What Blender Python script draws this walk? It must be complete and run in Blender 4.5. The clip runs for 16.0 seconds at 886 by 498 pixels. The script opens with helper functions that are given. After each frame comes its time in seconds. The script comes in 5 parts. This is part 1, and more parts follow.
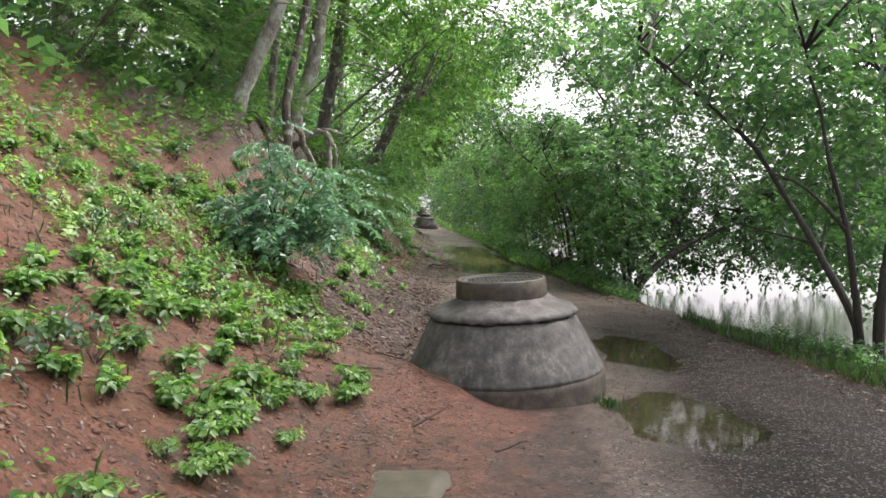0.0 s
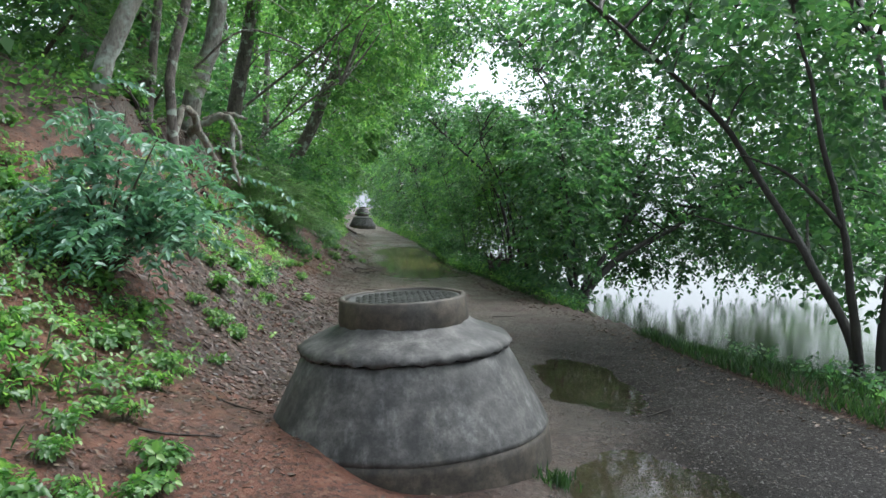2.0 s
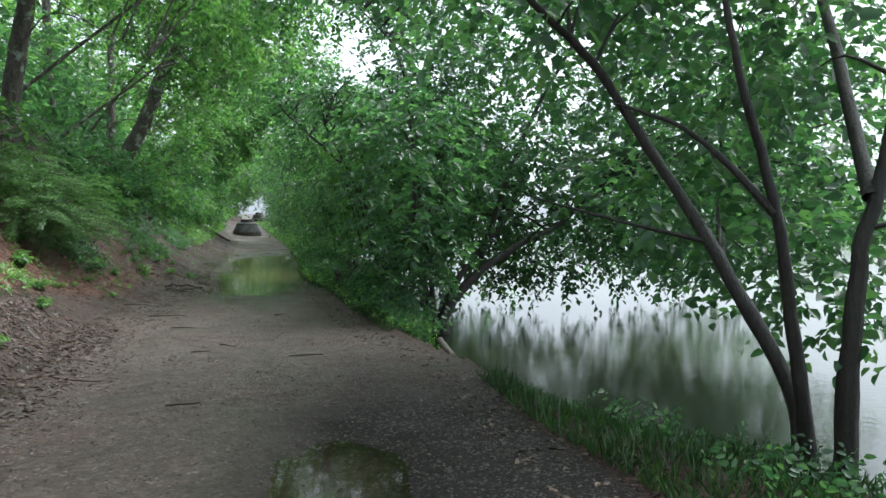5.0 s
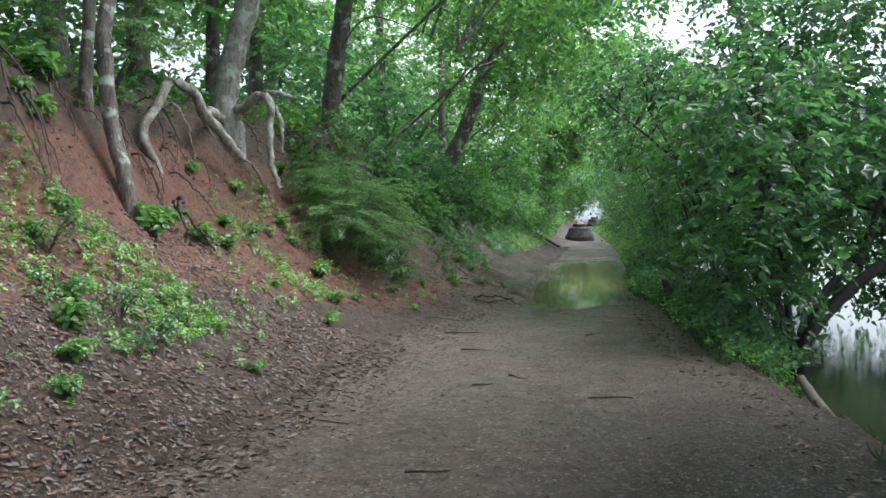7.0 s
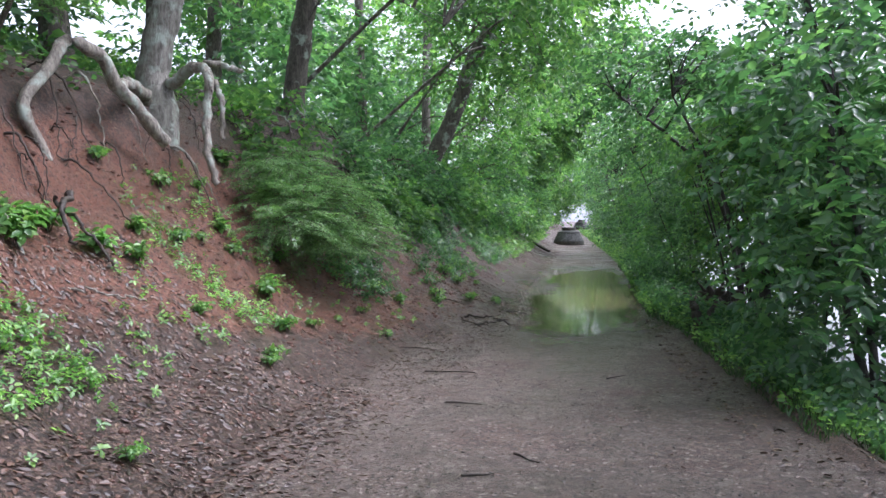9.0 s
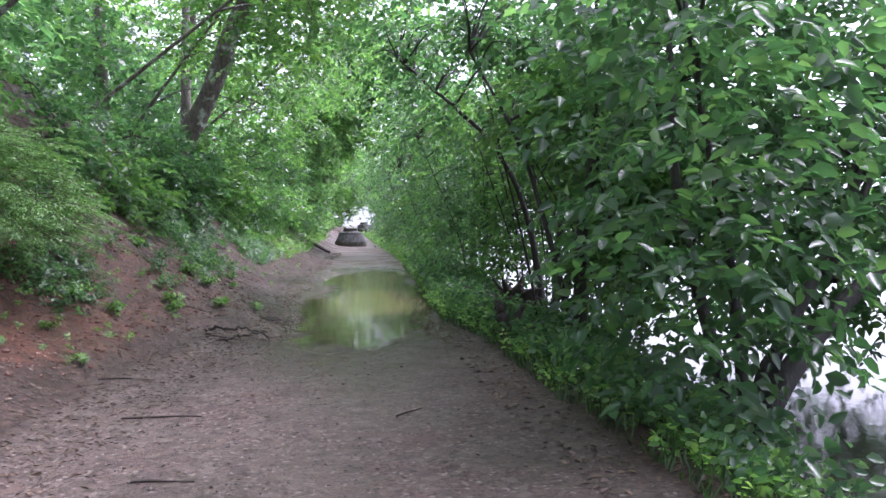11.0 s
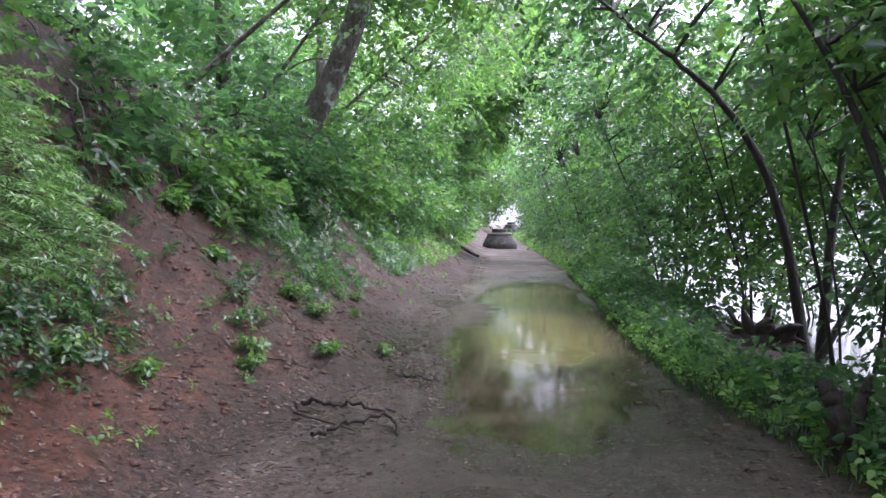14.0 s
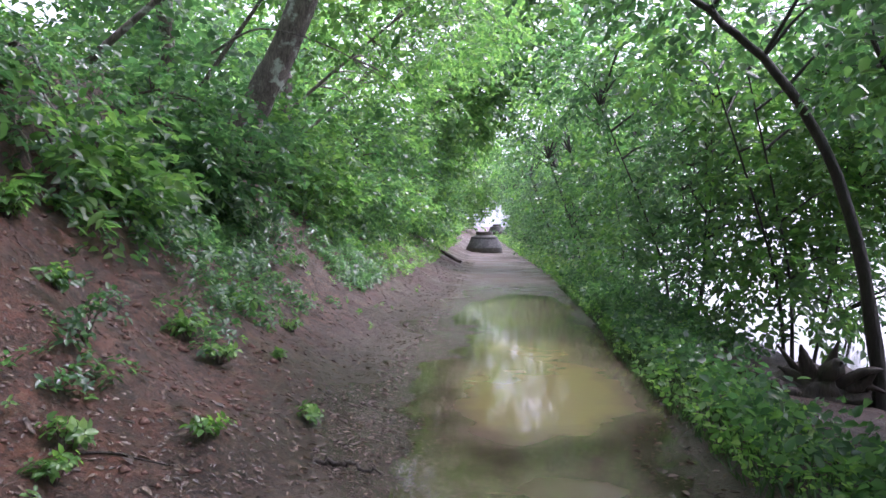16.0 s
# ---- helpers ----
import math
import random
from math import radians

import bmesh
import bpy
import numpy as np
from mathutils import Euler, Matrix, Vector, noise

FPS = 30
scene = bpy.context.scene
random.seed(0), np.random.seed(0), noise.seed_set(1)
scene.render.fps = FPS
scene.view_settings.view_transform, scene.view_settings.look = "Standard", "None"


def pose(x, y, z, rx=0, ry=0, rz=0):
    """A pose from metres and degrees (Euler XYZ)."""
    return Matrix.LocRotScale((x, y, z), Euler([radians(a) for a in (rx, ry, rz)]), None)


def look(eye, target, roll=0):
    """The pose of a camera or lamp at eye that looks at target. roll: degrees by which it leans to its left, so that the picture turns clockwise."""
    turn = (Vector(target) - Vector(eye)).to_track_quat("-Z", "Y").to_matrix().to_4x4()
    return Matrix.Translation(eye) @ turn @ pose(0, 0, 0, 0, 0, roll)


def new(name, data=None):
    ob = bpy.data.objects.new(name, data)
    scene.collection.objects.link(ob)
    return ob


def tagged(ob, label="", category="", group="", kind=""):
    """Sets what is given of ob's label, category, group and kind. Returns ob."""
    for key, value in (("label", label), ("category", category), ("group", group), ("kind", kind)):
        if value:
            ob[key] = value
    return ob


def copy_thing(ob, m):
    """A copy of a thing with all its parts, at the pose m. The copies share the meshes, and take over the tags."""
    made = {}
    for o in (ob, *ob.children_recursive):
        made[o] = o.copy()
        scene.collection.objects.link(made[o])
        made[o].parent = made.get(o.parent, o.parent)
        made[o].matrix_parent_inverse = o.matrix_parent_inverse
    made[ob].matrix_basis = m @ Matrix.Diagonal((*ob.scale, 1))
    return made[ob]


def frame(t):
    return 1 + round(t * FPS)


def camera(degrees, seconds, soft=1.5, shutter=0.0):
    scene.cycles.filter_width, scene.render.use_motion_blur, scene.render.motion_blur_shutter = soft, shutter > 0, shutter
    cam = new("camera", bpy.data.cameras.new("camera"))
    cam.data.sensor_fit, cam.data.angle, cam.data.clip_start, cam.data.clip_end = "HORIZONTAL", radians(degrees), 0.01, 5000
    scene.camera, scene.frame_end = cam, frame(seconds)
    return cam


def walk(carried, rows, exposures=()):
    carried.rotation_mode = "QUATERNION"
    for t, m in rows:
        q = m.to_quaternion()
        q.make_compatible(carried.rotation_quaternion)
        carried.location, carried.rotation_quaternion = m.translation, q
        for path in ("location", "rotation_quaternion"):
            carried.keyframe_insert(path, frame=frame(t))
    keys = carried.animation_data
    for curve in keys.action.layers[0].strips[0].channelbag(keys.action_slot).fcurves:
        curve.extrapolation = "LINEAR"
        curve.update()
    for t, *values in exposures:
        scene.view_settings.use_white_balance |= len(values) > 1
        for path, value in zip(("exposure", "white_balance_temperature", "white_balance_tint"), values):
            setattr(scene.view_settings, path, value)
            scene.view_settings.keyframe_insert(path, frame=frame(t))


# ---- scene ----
cam = camera(56.6, 16.0)
PATH = [
    (0, (-0.214, -2.663, 1.657), (-0.183, -0.666, 1.554), 1.5),
    (0.5, (-0.192, -2.14, 1.674), (-0.177, -0.143, 1.567), 1.6),
    (1, (-0.215, -1.591, 1.666), (-0.215, 0.406, 1.558), 1.6),
    (1.5, (0.073, -1.044, 1.594), (0.128, 0.952, 1.49), 1.4),
    (2, (0.256, -0.415, 1.585), (0.422, 1.576, 1.486), 1.5),
    (2.5, (0.314, 0.328, 1.616), (0.548, 2.312, 1.516), 1.6),
    (3, (0.56, 0.983, 1.635), (0.861, 2.958, 1.537), 1.3),
    (3.5, (0.879, 1.632, 1.609), (1.25, 3.595, 1.516), 1.2),
    (3.7, (0.997, 1.867, 1.624), (1.403, 3.823, 1.532), 1.1),
    (5.8, (2.445, 3.627, 1.42), (2.694, 5.61, 1.343), -2.1),
    (6, (2.476, 3.853, 1.428), (2.547, 5.851, 1.354), -2.0),
    (6.5, (2.437, 4.455, 1.435), (2.188, 6.438, 1.367), -1.6),
    (7, (2.332, 5.0, 1.428), (1.894, 6.95, 1.36), -1.2),
    (7.5, (2.074, 5.628, 1.479), (1.47, 7.534, 1.41), -0.9),
    (8, (1.842, 6.148, 1.531), (1.174, 8.032, 1.461), -0.7),
    (8.5, (1.854, 6.716, 1.509), (1.258, 8.624, 1.442), -0.6),
    (9, (1.853, 7.281, 1.487), (1.454, 9.24, 1.42), -0.5),
    (9.5, (1.85, 7.845, 1.529), (1.673, 9.836, 1.462), -0.5),
    (9.7, (1.893, 8.061, 1.506), (1.787, 10.057, 1.438), -0.6),
    (11.8, (1.569, 11.006, 1.159), (1.71, 13.0, 1.102), -0.4),
    (12, (1.487, 11.297, 1.197), (1.577, 13.294, 1.138), -0.3),
    (12.5, (1.371, 11.921, 1.209), (1.313, 13.92, 1.146), -0.2),
    (13, (1.249, 12.519, 1.252), (1.09, 14.512, 1.189), -0.1),
    (13.5, (1.293, 13.075, 1.261), (1.075, 15.062, 1.2), -0.3),
    (14, (1.339, 13.622, 1.29), (1.113, 15.609, 1.231), -0.3),
    (14.5, (1.348, 14.212, 1.331), (1.121, 16.198, 1.274), -0.4),
    (15, (1.368, 14.775, 1.297), (1.15, 16.762, 1.241), -0.3),
    (15.5, (1.327, 15.354, 1.29), (1.123, 17.343, 1.233), -0.1),
    (16, (1.299, 15.908, 1.343), (1.107, 17.898, 1.287), -0.0),
]
walk(cam, [(t, look(eye, target, roll)) for t, eye, target, roll in PATH],
     exposures=[(0, 2.0, 6850, 18), (1.5, 1.86, 6150, 9), (3.7, 1.7, 5900, 6), (6.0, 1.83, 6000, 6), (8.0, 2.06, 5800, 16), (9.7, 2.32, 5750, 26), (12.0, 2.58, 5800, 35), (16.0, 2.52, 5800, 36)])

# ---- world, sun, exposure ----
SKY_STRENGTH = 0.13
world = bpy.data.worlds.new("world")
scene.world = world
world.use_nodes = True
wn, wl = world.node_tree.nodes, world.node_tree.links
sky = wn.new("ShaderNodeTexSky")
sky.sky_type = "NISHITA"
sky.sun_disc = False
sky.sun_elevation, sky.sun_rotation = radians(58), radians(70)
sky.air_density, sky.dust_density = 1.0, 4.0
grey = wn.new("ShaderNodeHueSaturation")
grey.inputs["Saturation"].default_value = 0.2
wl.new(sky.outputs[0], grey.inputs["Color"])
cloud = wn.new("ShaderNodeMix")
cloud.data_type = "RGBA"
cloud.inputs[0].default_value = 0.5
cloud.inputs[7].default_value = (2.6, 2.8, 3.05, 1)
wl.new(grey.outputs[0], cloud.inputs[6])
wl.new(cloud.outputs[2], wn["Background"].inputs[0])
wn["Background"].inputs[1].default_value = SKY_STRENGTH
sun = new("sun", bpy.data.lights.new("sun", "SUN"))
sun.data.energy, sun.data.angle, sun.data.color = 1.2, radians(35), (1.0, 0.97, 0.92)
sun.matrix_basis = look((20 * math.sin(radians(70)), 20 * math.cos(radians(70)), 32), (0, 0, 0))

# ---- materials ----
def node_mat(name):
    m = bpy.data.materials.new(name)
    m.use_nodes = True
    nt = m.node_tree
    return m, nt, nt.nodes, nt.links, nt.nodes["Principled BSDF"]


def ramp(nodes, links, src, stops):
    r = nodes.new("ShaderNodeValToRGB")
    el = r.color_ramp.elements
    while len(el) < len(stops):
        el.new(0.5)
    for e, (p, c) in zip(el, stops):
        e.position, e.color = p, (*c, 1)
    links.new(src, r.inputs[0])
    return r.outputs[0]


def tex(nodes, links, scale, detail=4.0, rough=0.6, kind="ShaderNodeTexNoise", stretch=None):
    co = nodes.new("ShaderNodeTexCoord")
    n = nodes.new(kind)
    n.inputs["Scale"].default_value = scale
    if kind == "ShaderNodeTexNoise":
        n.inputs["Detail"].default_value, n.inputs["Roughness"].default_value = detail, rough
    src = co.outputs["Object"]
    if stretch:
        mp = nodes.new("ShaderNodeMapping")
        mp.inputs["Scale"].default_value = stretch
        links.new(src, mp.inputs[0])
        src = mp.outputs[0]
    links.new(src, n.inputs["Vector"])
    return n.outputs[0]


def mix(nodes, links, fac, a, b, mode="MIX"):
    m = nodes.new("ShaderNodeMix")
    m.data_type, m.blend_type = "RGBA", mode
    for sock, v in ((m.inputs[0], fac), (m.inputs[6], a), (m.inputs[7], b)):
        if isinstance(v, (int, float)):
            sock.default_value = v
        elif isinstance(v, tuple):
            sock.default_value = (*v, 1)
        else:
            links.new(v, sock)
    return m.outputs[2]


def bump(nodes, links, p, src, strength, dist):
    b = nodes.new("ShaderNodeBump")
    b.inputs["Strength"].default_value, b.inputs["Distance"].default_value = strength, dist
    links.new(src, b.inputs["Height"])
    links.new(b.outputs[0], p.inputs["Normal"])


def leaf_mat(name, dark, mid, light, rough=0.38, trans=0.4, wet=0.35):
    m, nt, n, l, p = node_mat(name)
    geo = n.new("ShaderNodeNewGeometry")
    c1 = ramp(n, l, geo.outputs["Random Per Island"], [(0.0, dark), (0.55, mid), (1.0, light)])
    big = ramp(n, l, tex(n, l, 0.9, 2.0), [(0.3, (0.62, 0.66, 0.62)), (0.7, (1.25, 1.22, 1.1))])
    col = mix(n, l, 1.0, c1, big, "MULTIPLY")
    l.new(col, p.inputs["Base Color"])
    p.inputs["Roughness"].default_value = rough
    p.inputs["Specular IOR Level"].default_value = 0.8
    p.inputs["Coat Weight"].default_value, p.inputs["Coat Roughness"].default_value = wet, 0.22
    bump(n, l, p, tex(n, l, 160, 2.0), 0.25, 0.002)
    tr = n.new("ShaderNodeBsdfTranslucent")
    warm = mix(n, l, 1.0, col, (1.3, 1.5, 0.85), "MULTIPLY")
    l.new(warm, tr.inputs[0])
    mx = n.new("ShaderNodeMixShader")
    mx.inputs[0].default_value = trans
    l.new(p.outputs[0], mx.inputs[1])
    l.new(tr.outputs[0], mx.inputs[2])
    l.new(mx.outputs[0], n["Material Output"].inputs[0])
    return m


LEAF_SHRUB = leaf_mat("shrub_leaf", (0.046, 0.115, 0.066), (0.082, 0.182, 0.098), (0.150, 0.275, 0.122), 0.28, 0.60, 0.5)
LEAF_TREE = leaf_mat("tree_leaf", (0.062, 0.150, 0.062), (0.112, 0.228, 0.088), (0.200, 0.335, 0.112), 0.36, 0.64)
LEAF_LOW = leaf_mat("low_plant_leaf", (0.080, 0.190, 0.062), (0.150, 0.310, 0.095), (0.285, 0.455, 0.14), 0.42, 0.5, 0.1)
LEAF_BLUE = leaf_mat("locust_leaf", (0.08, 0.185, 0.14), (0.12, 0.25, 0.19), (0.185, 0.34, 0.265), 0.42, 0.4)
LEAF_FIR = leaf_mat("hemlock_leaf", (0.07, 0.16, 0.06), (0.115, 0.24, 0.08), (0.18, 0.32, 0.105), 0.45, 0.35)
LEAF_GRASS = leaf_mat("grass_blade", (0.018, 0.055, 0.016), (0.036, 0.095, 0.026), (0.075, 0.15, 0.042), 0.4, 0.35)


def bark_mat(name, dark, light, scale=9.0, lichen=0.0, rough=0.8):
    m, nt, n, l, p = node_mat(name)
    t1 = tex(n, l, scale, 6.0, 0.65, stretch=(1, 1, 0.22))
    t2 = tex(n, l, scale * 3.2, 4.0, 0.7, stretch=(1, 1, 0.3))
    col = mix(n, l, 0.45, ramp(n, l, t1, [(0.36, dark), (0.62, light)]), ramp(n, l, t2, [(0.38, dark), (0.6, light)]))
    if lichen:
        spots = ramp(n, l, tex(n, l, 5.0, 4.0), [(0.56 - lichen * 0.1, (0, 0, 0)), (0.64, (1, 1, 1))])
        col = mix(n, l, spots, col, (0.36, 0.40, 0.35))
    l.new(col, p.inputs["Base Color"])
    p.inputs["Roughness"].default_value = rough
    bump(n, l, p, mix(n, l, 0.5, t1, t2), 1.0, 0.035)
    return m


BARK_PALE = bark_mat("pale_bark", (0.075, 0.066, 0.056), (0.32, 0.30, 0.265), 9, 0.6)
BARK_BROWN = bark_mat("brown_bark", (0.026, 0.021, 0.019), (0.185, 0.155, 0.138), 14, 0.12)
BARK_WET = bark_mat("wet_dark_bark", (0.008, 0.007, 0.006), (0.036, 0.031, 0.026), 12, 0.0, 0.55)
ROOT_MAT = bark_mat("weathered_root_wood", (0.06, 0.05, 0.042), (0.33, 0.295, 0.25), 16, 0.4)
ROOT_DARK = bark_mat("dark_rotten_wood", (0.008, 0.006, 0.005), (0.05, 0.036, 0.026), 12, 0.0, 0.6)
TWIG_MAT = bark_mat("twig_bark", (0.03, 0.024, 0.018), (0.10, 0.08, 0.06), 20)


def ground_mat():
    m, nt, n, l, p = node_mat("ground_soil")
    a_path = n.new("ShaderNodeAttribute"); a_path.attribute_name = "path"
    a_red = n.new("ShaderNodeAttribute"); a_red.attribute_name = "clay"
    fine = tex(n, l, 60, 5.0, 0.7)
    mid = tex(n, l, 6.0, 5.0, 0.65)
    big = tex(n, l, 0.9, 3.0)
    vor = tex(n, l, 75, kind="ShaderNodeTexVoronoi")
    gravel = ramp(n, l, fine, [(0.34, (0.052, 0.041, 0.035)), (0.52, (0.124, 0.093, 0.079)), (0.68, (0.255, 0.205, 0.18))])
    mud = ramp(n, l, mid, [(0.3, (0.08, 0.05, 0.04)), (0.7, (0.16, 0.106, 0.086))])
    path = mix(n, l, ramp(n, l, big, [(0.4, (0.25,) * 3), (0.62, (0.8,) * 3)]), gravel, mud)
    path = mix(n, l, ramp(n, l, vor, [(0.05, (0.32,) * 3), (0.16, (0, 0, 0))]), path, (0.22, 0.20, 0.18))
    litter = ramp(n, l, mid, [(0.28, (0.022, 0.012, 0.009)), (0.5, (0.060, 0.031, 0.024)), (0.75, (0.125, 0.066, 0.049))])
    litter = mix(n, l, 0.55, litter, ramp(n, l, fine, [(0.35, (0.026, 0.016, 0.013)), (0.65, (0.15, 0.096, 0.075))]))
    clay = ramp(n, l, mid, [(0.25, (0.075, 0.028, 0.018)), (0.55, (0.17, 0.061, 0.036)), (0.8, (0.26, 0.105, 0.063))])
    clay = mix(n, l, 0.4, clay, ramp(n, l, fine, [(0.3, (0.045, 0.02, 0.014)), (0.7, (0.17, 0.085, 0.057))]))
    def chips(base, scale, lo, hi, cut):
        v = n.new("ShaderNodeTexVoronoi")
        v.inputs["Scale"].default_value = scale
        co = n.new("ShaderNodeTexCoord")
        l.new(co.outputs["Object"], v.inputs["Vector"])
        sep = n.new("ShaderNodeSeparateColor")
        l.new(v.outputs["Color"], sep.inputs[0])
        base = mix(n, l, ramp(n, l, sep.outputs[0], [(cut, (0.75,) * 3), (cut + 0.08, (0, 0, 0))]), base, lo)
        return mix(n, l, ramp(n, l, sep.outputs[1], [(0.90, (0, 0, 0)), (0.97, (0.8,) * 3)]), base, hi)
    a_wet = n.new("ShaderNodeAttribute"); a_wet.attribute_name = "gravel"
    stones = ramp(n, l, fine, [(0.35, (0.009, 0.008, 0.008)), (0.55, (0.023, 0.021, 0.02)), (0.75, (0.065, 0.06, 0.057))])
    path = chips(path, 48, (0.038, 0.03, 0.026), (0.30, 0.26, 0.23), 0.2)
    path = chips(path, 17, (0.07, 0.052, 0.043), (0.16, 0.13, 0.11), 0.12)
    stones = chips(stones, 60, (0.008, 0.008, 0.008), (0.13, 0.12, 0.115), 0.3)
    path = mix(n, l, a_wet.outputs["Fac"], path, stones)
    litter = chips(litter, 34, (0.012, 0.008, 0.006), (0.17, 0.115, 0.085), 0.3)
    litter = chips(litter, 70, (0.02, 0.012, 0.009), (0.12, 0.07, 0.05), 0.25)
    clay = chips(clay, 42, (0.04, 0.018, 0.012), (0.20, 0.11, 0.075), 0.2)
    def edge(att, noise_amt):
        add = n.new("ShaderNodeMath"); add.operation = "MULTIPLY_ADD"
        l.new(mid, add.inputs[0]); add.inputs[1].default_value = noise_amt
        l.new(att, add.inputs[2])
        return ramp(n, l, add.outputs[0], [(0.45 + noise_amt * 0.5 - 0.13, (0, 0, 0)), (0.45 + noise_amt * 0.5 + 0.13, (1, 1, 1))])
    bank = mix(n, l, edge(a_red.outputs["Fac"], 0.8), litter, clay)
    col = mix(n, l, edge(a_path.outputs["Fac"], 0.5), bank, path)
    a_damp = n.new("ShaderNodeAttribute"); a_damp.attribute_name = "damp"
    col = mix(n, l, a_damp.outputs["Fac"], col, mix(n, l, 1.0, col, (0.72, 0.70, 0.66), "MULTIPLY"))
    l.new(col, p.inputs["Base Color"])
    wet = ramp(n, l, big, [(0.38, (0.36,) * 3), (0.62, (0.72,) * 3)])
    wet = mix(n, l, a_damp.outputs["Fac"], wet, (0.24, 0.24, 0.24))
    l.new(mix(n, l, a_wet.outputs["Fac"], wet, (0.85, 0.85, 0.85)), p.inputs["Roughness"])
    l.new(ramp(n, l, a_wet.outputs["Fac"], [(0.0, (0.5,) * 3), (1.0, (0.2,) * 3)]), p.inputs["Specular IOR Level"])
    hsum = mix(n, l, 0.5, fine, mid)
    bump(n, l, p, hsum, 1.0, 0.05)
    return m


GROUND_MAT = ground_mat()


def simple_mat(name, c1, c2, scale, rough, strength=0.4, dist=0.01, spec=0.5):
    m, nt, n, l, p = node_mat(name)
    a, b = tex(n, l, scale, 6.0, 0.65), tex(n, l, scale * 9, 3.0)
    col = mix(n, l, 0.35, ramp(n, l, a, [(0.3, c1), (0.7, c2)]), ramp(n, l, b, [(0.3, c1), (0.7, c2)]))
    l.new(col, p.inputs["Base Color"])
    p.inputs["Roughness"].default_value = rough
    p.inputs["Specular IOR Level"].default_value = spec
    bump(n, l, p, mix(n, l, 0.5, a, b), strength, dist)
    return m


def concrete_mat(name, c1, c2, streak):
    m, nt, n, l, p = node_mat(name)
    a, b = tex(n, l, 2.5, 7.0, 0.7), tex(n, l, 45, 4.0)
    col = ramp(n, l, a, [(0.38, c1), (0.62, c2)])
    run = tex(n, l, 7.0, 5.0, 0.7, stretch=(1, 1, 0.12))
    col = mix(n, l, ramp(n, l, run, [(0.5, (0, 0, 0)), (0.75, (streak,) * 3)]), col, (0.21, 0.21, 0.205))
    patch = ramp(n, l, tex(n, l, 8.0, 6.0, 0.75), [(0.36, (0.42, 0.42, 0.44)), (0.5, (0.85, 0.85, 0.86)), (0.64, (1.5, 1.5, 1.5))])
    col = mix(n, l, 1.0, col, patch, "MULTIPLY")
    pits = ramp(n, l, b, [(0.25, (0.55,) * 3), (0.45, (1, 1, 1))])
    col = mix(n, l, 1.0, col, pits, "MULTIPLY")
    moss = ramp(n, l, tex(n, l, 4.0, 5.0), [(0.6, (0, 0, 0)), (0.75, (0.55,) * 3)])
    col = mix(n, l, moss, col, (0.085, 0.082, 0.05))
    l.new(col, p.inputs["Base Color"])
    l.new(ramp(n, l, a, [(0.3, (0.45,) * 3), (0.7, (0.75,) * 3)]), p.inputs["Roughness"])
    bump(n, l, p, mix(n, l, 0.45, a, b), 0.5, 0.007)
    return m


CONCRETE = concrete_mat("weathered_concrete", (0.030, 0.029, 0.028), (0.098, 0.094, 0.089), 0.75)
MORTAR = concrete_mat("mortar_collar", (0.032, 0.031, 0.030), (0.10, 0.095, 0.09), 0.3)
CONCRETE_WET = concrete_mat("wet_stained_concrete", (0.03, 0.025, 0.018), (0.075, 0.06, 0.045), 0.15)
IRON = simple_mat("wet_cast_iron", (0.016, 0.017, 0.015), (0.042, 0.042, 0.037), 12, 0.55, 0.5, 0.006)
SLAB = simple_mat("mossy_slab", (0.04, 0.036, 0.024), (0.09, 0.082, 0.056), 6, 0.6)
PLANK = simple_mat("grey_wood", (0.07, 0.06, 0.05), (0.16, 0.145, 0.125), 9, 0.7)
LITTER_MAT = leaf_mat("fallen_leaf", (0.032, 0.018, 0.013), (0.075, 0.042, 0.031), (0.18, 0.122, 0.088), 0.6, 0.1, 0.0)
HUMUS_MAT = leaf_mat("matted_leaf", (0.018, 0.009, 0.007), (0.05, 0.022, 0.016), (0.12, 0.06, 0.042), 0.55, 0.08, 0.0)
STONE_MAT = simple_mat("pebble", (0.032, 0.029, 0.027), (0.125, 0.112, 0.102), 30, 0.4)
CRUMB_MAT = simple_mat("soil_crumb", (0.045, 0.022, 0.016), (0.15, 0.072, 0.05), 18, 0.7)
WHITE_MAT = simple_mat("white_plastic", (0.62, 0.64, 0.66), (0.8, 0.8, 0.8), 8, 0.4)


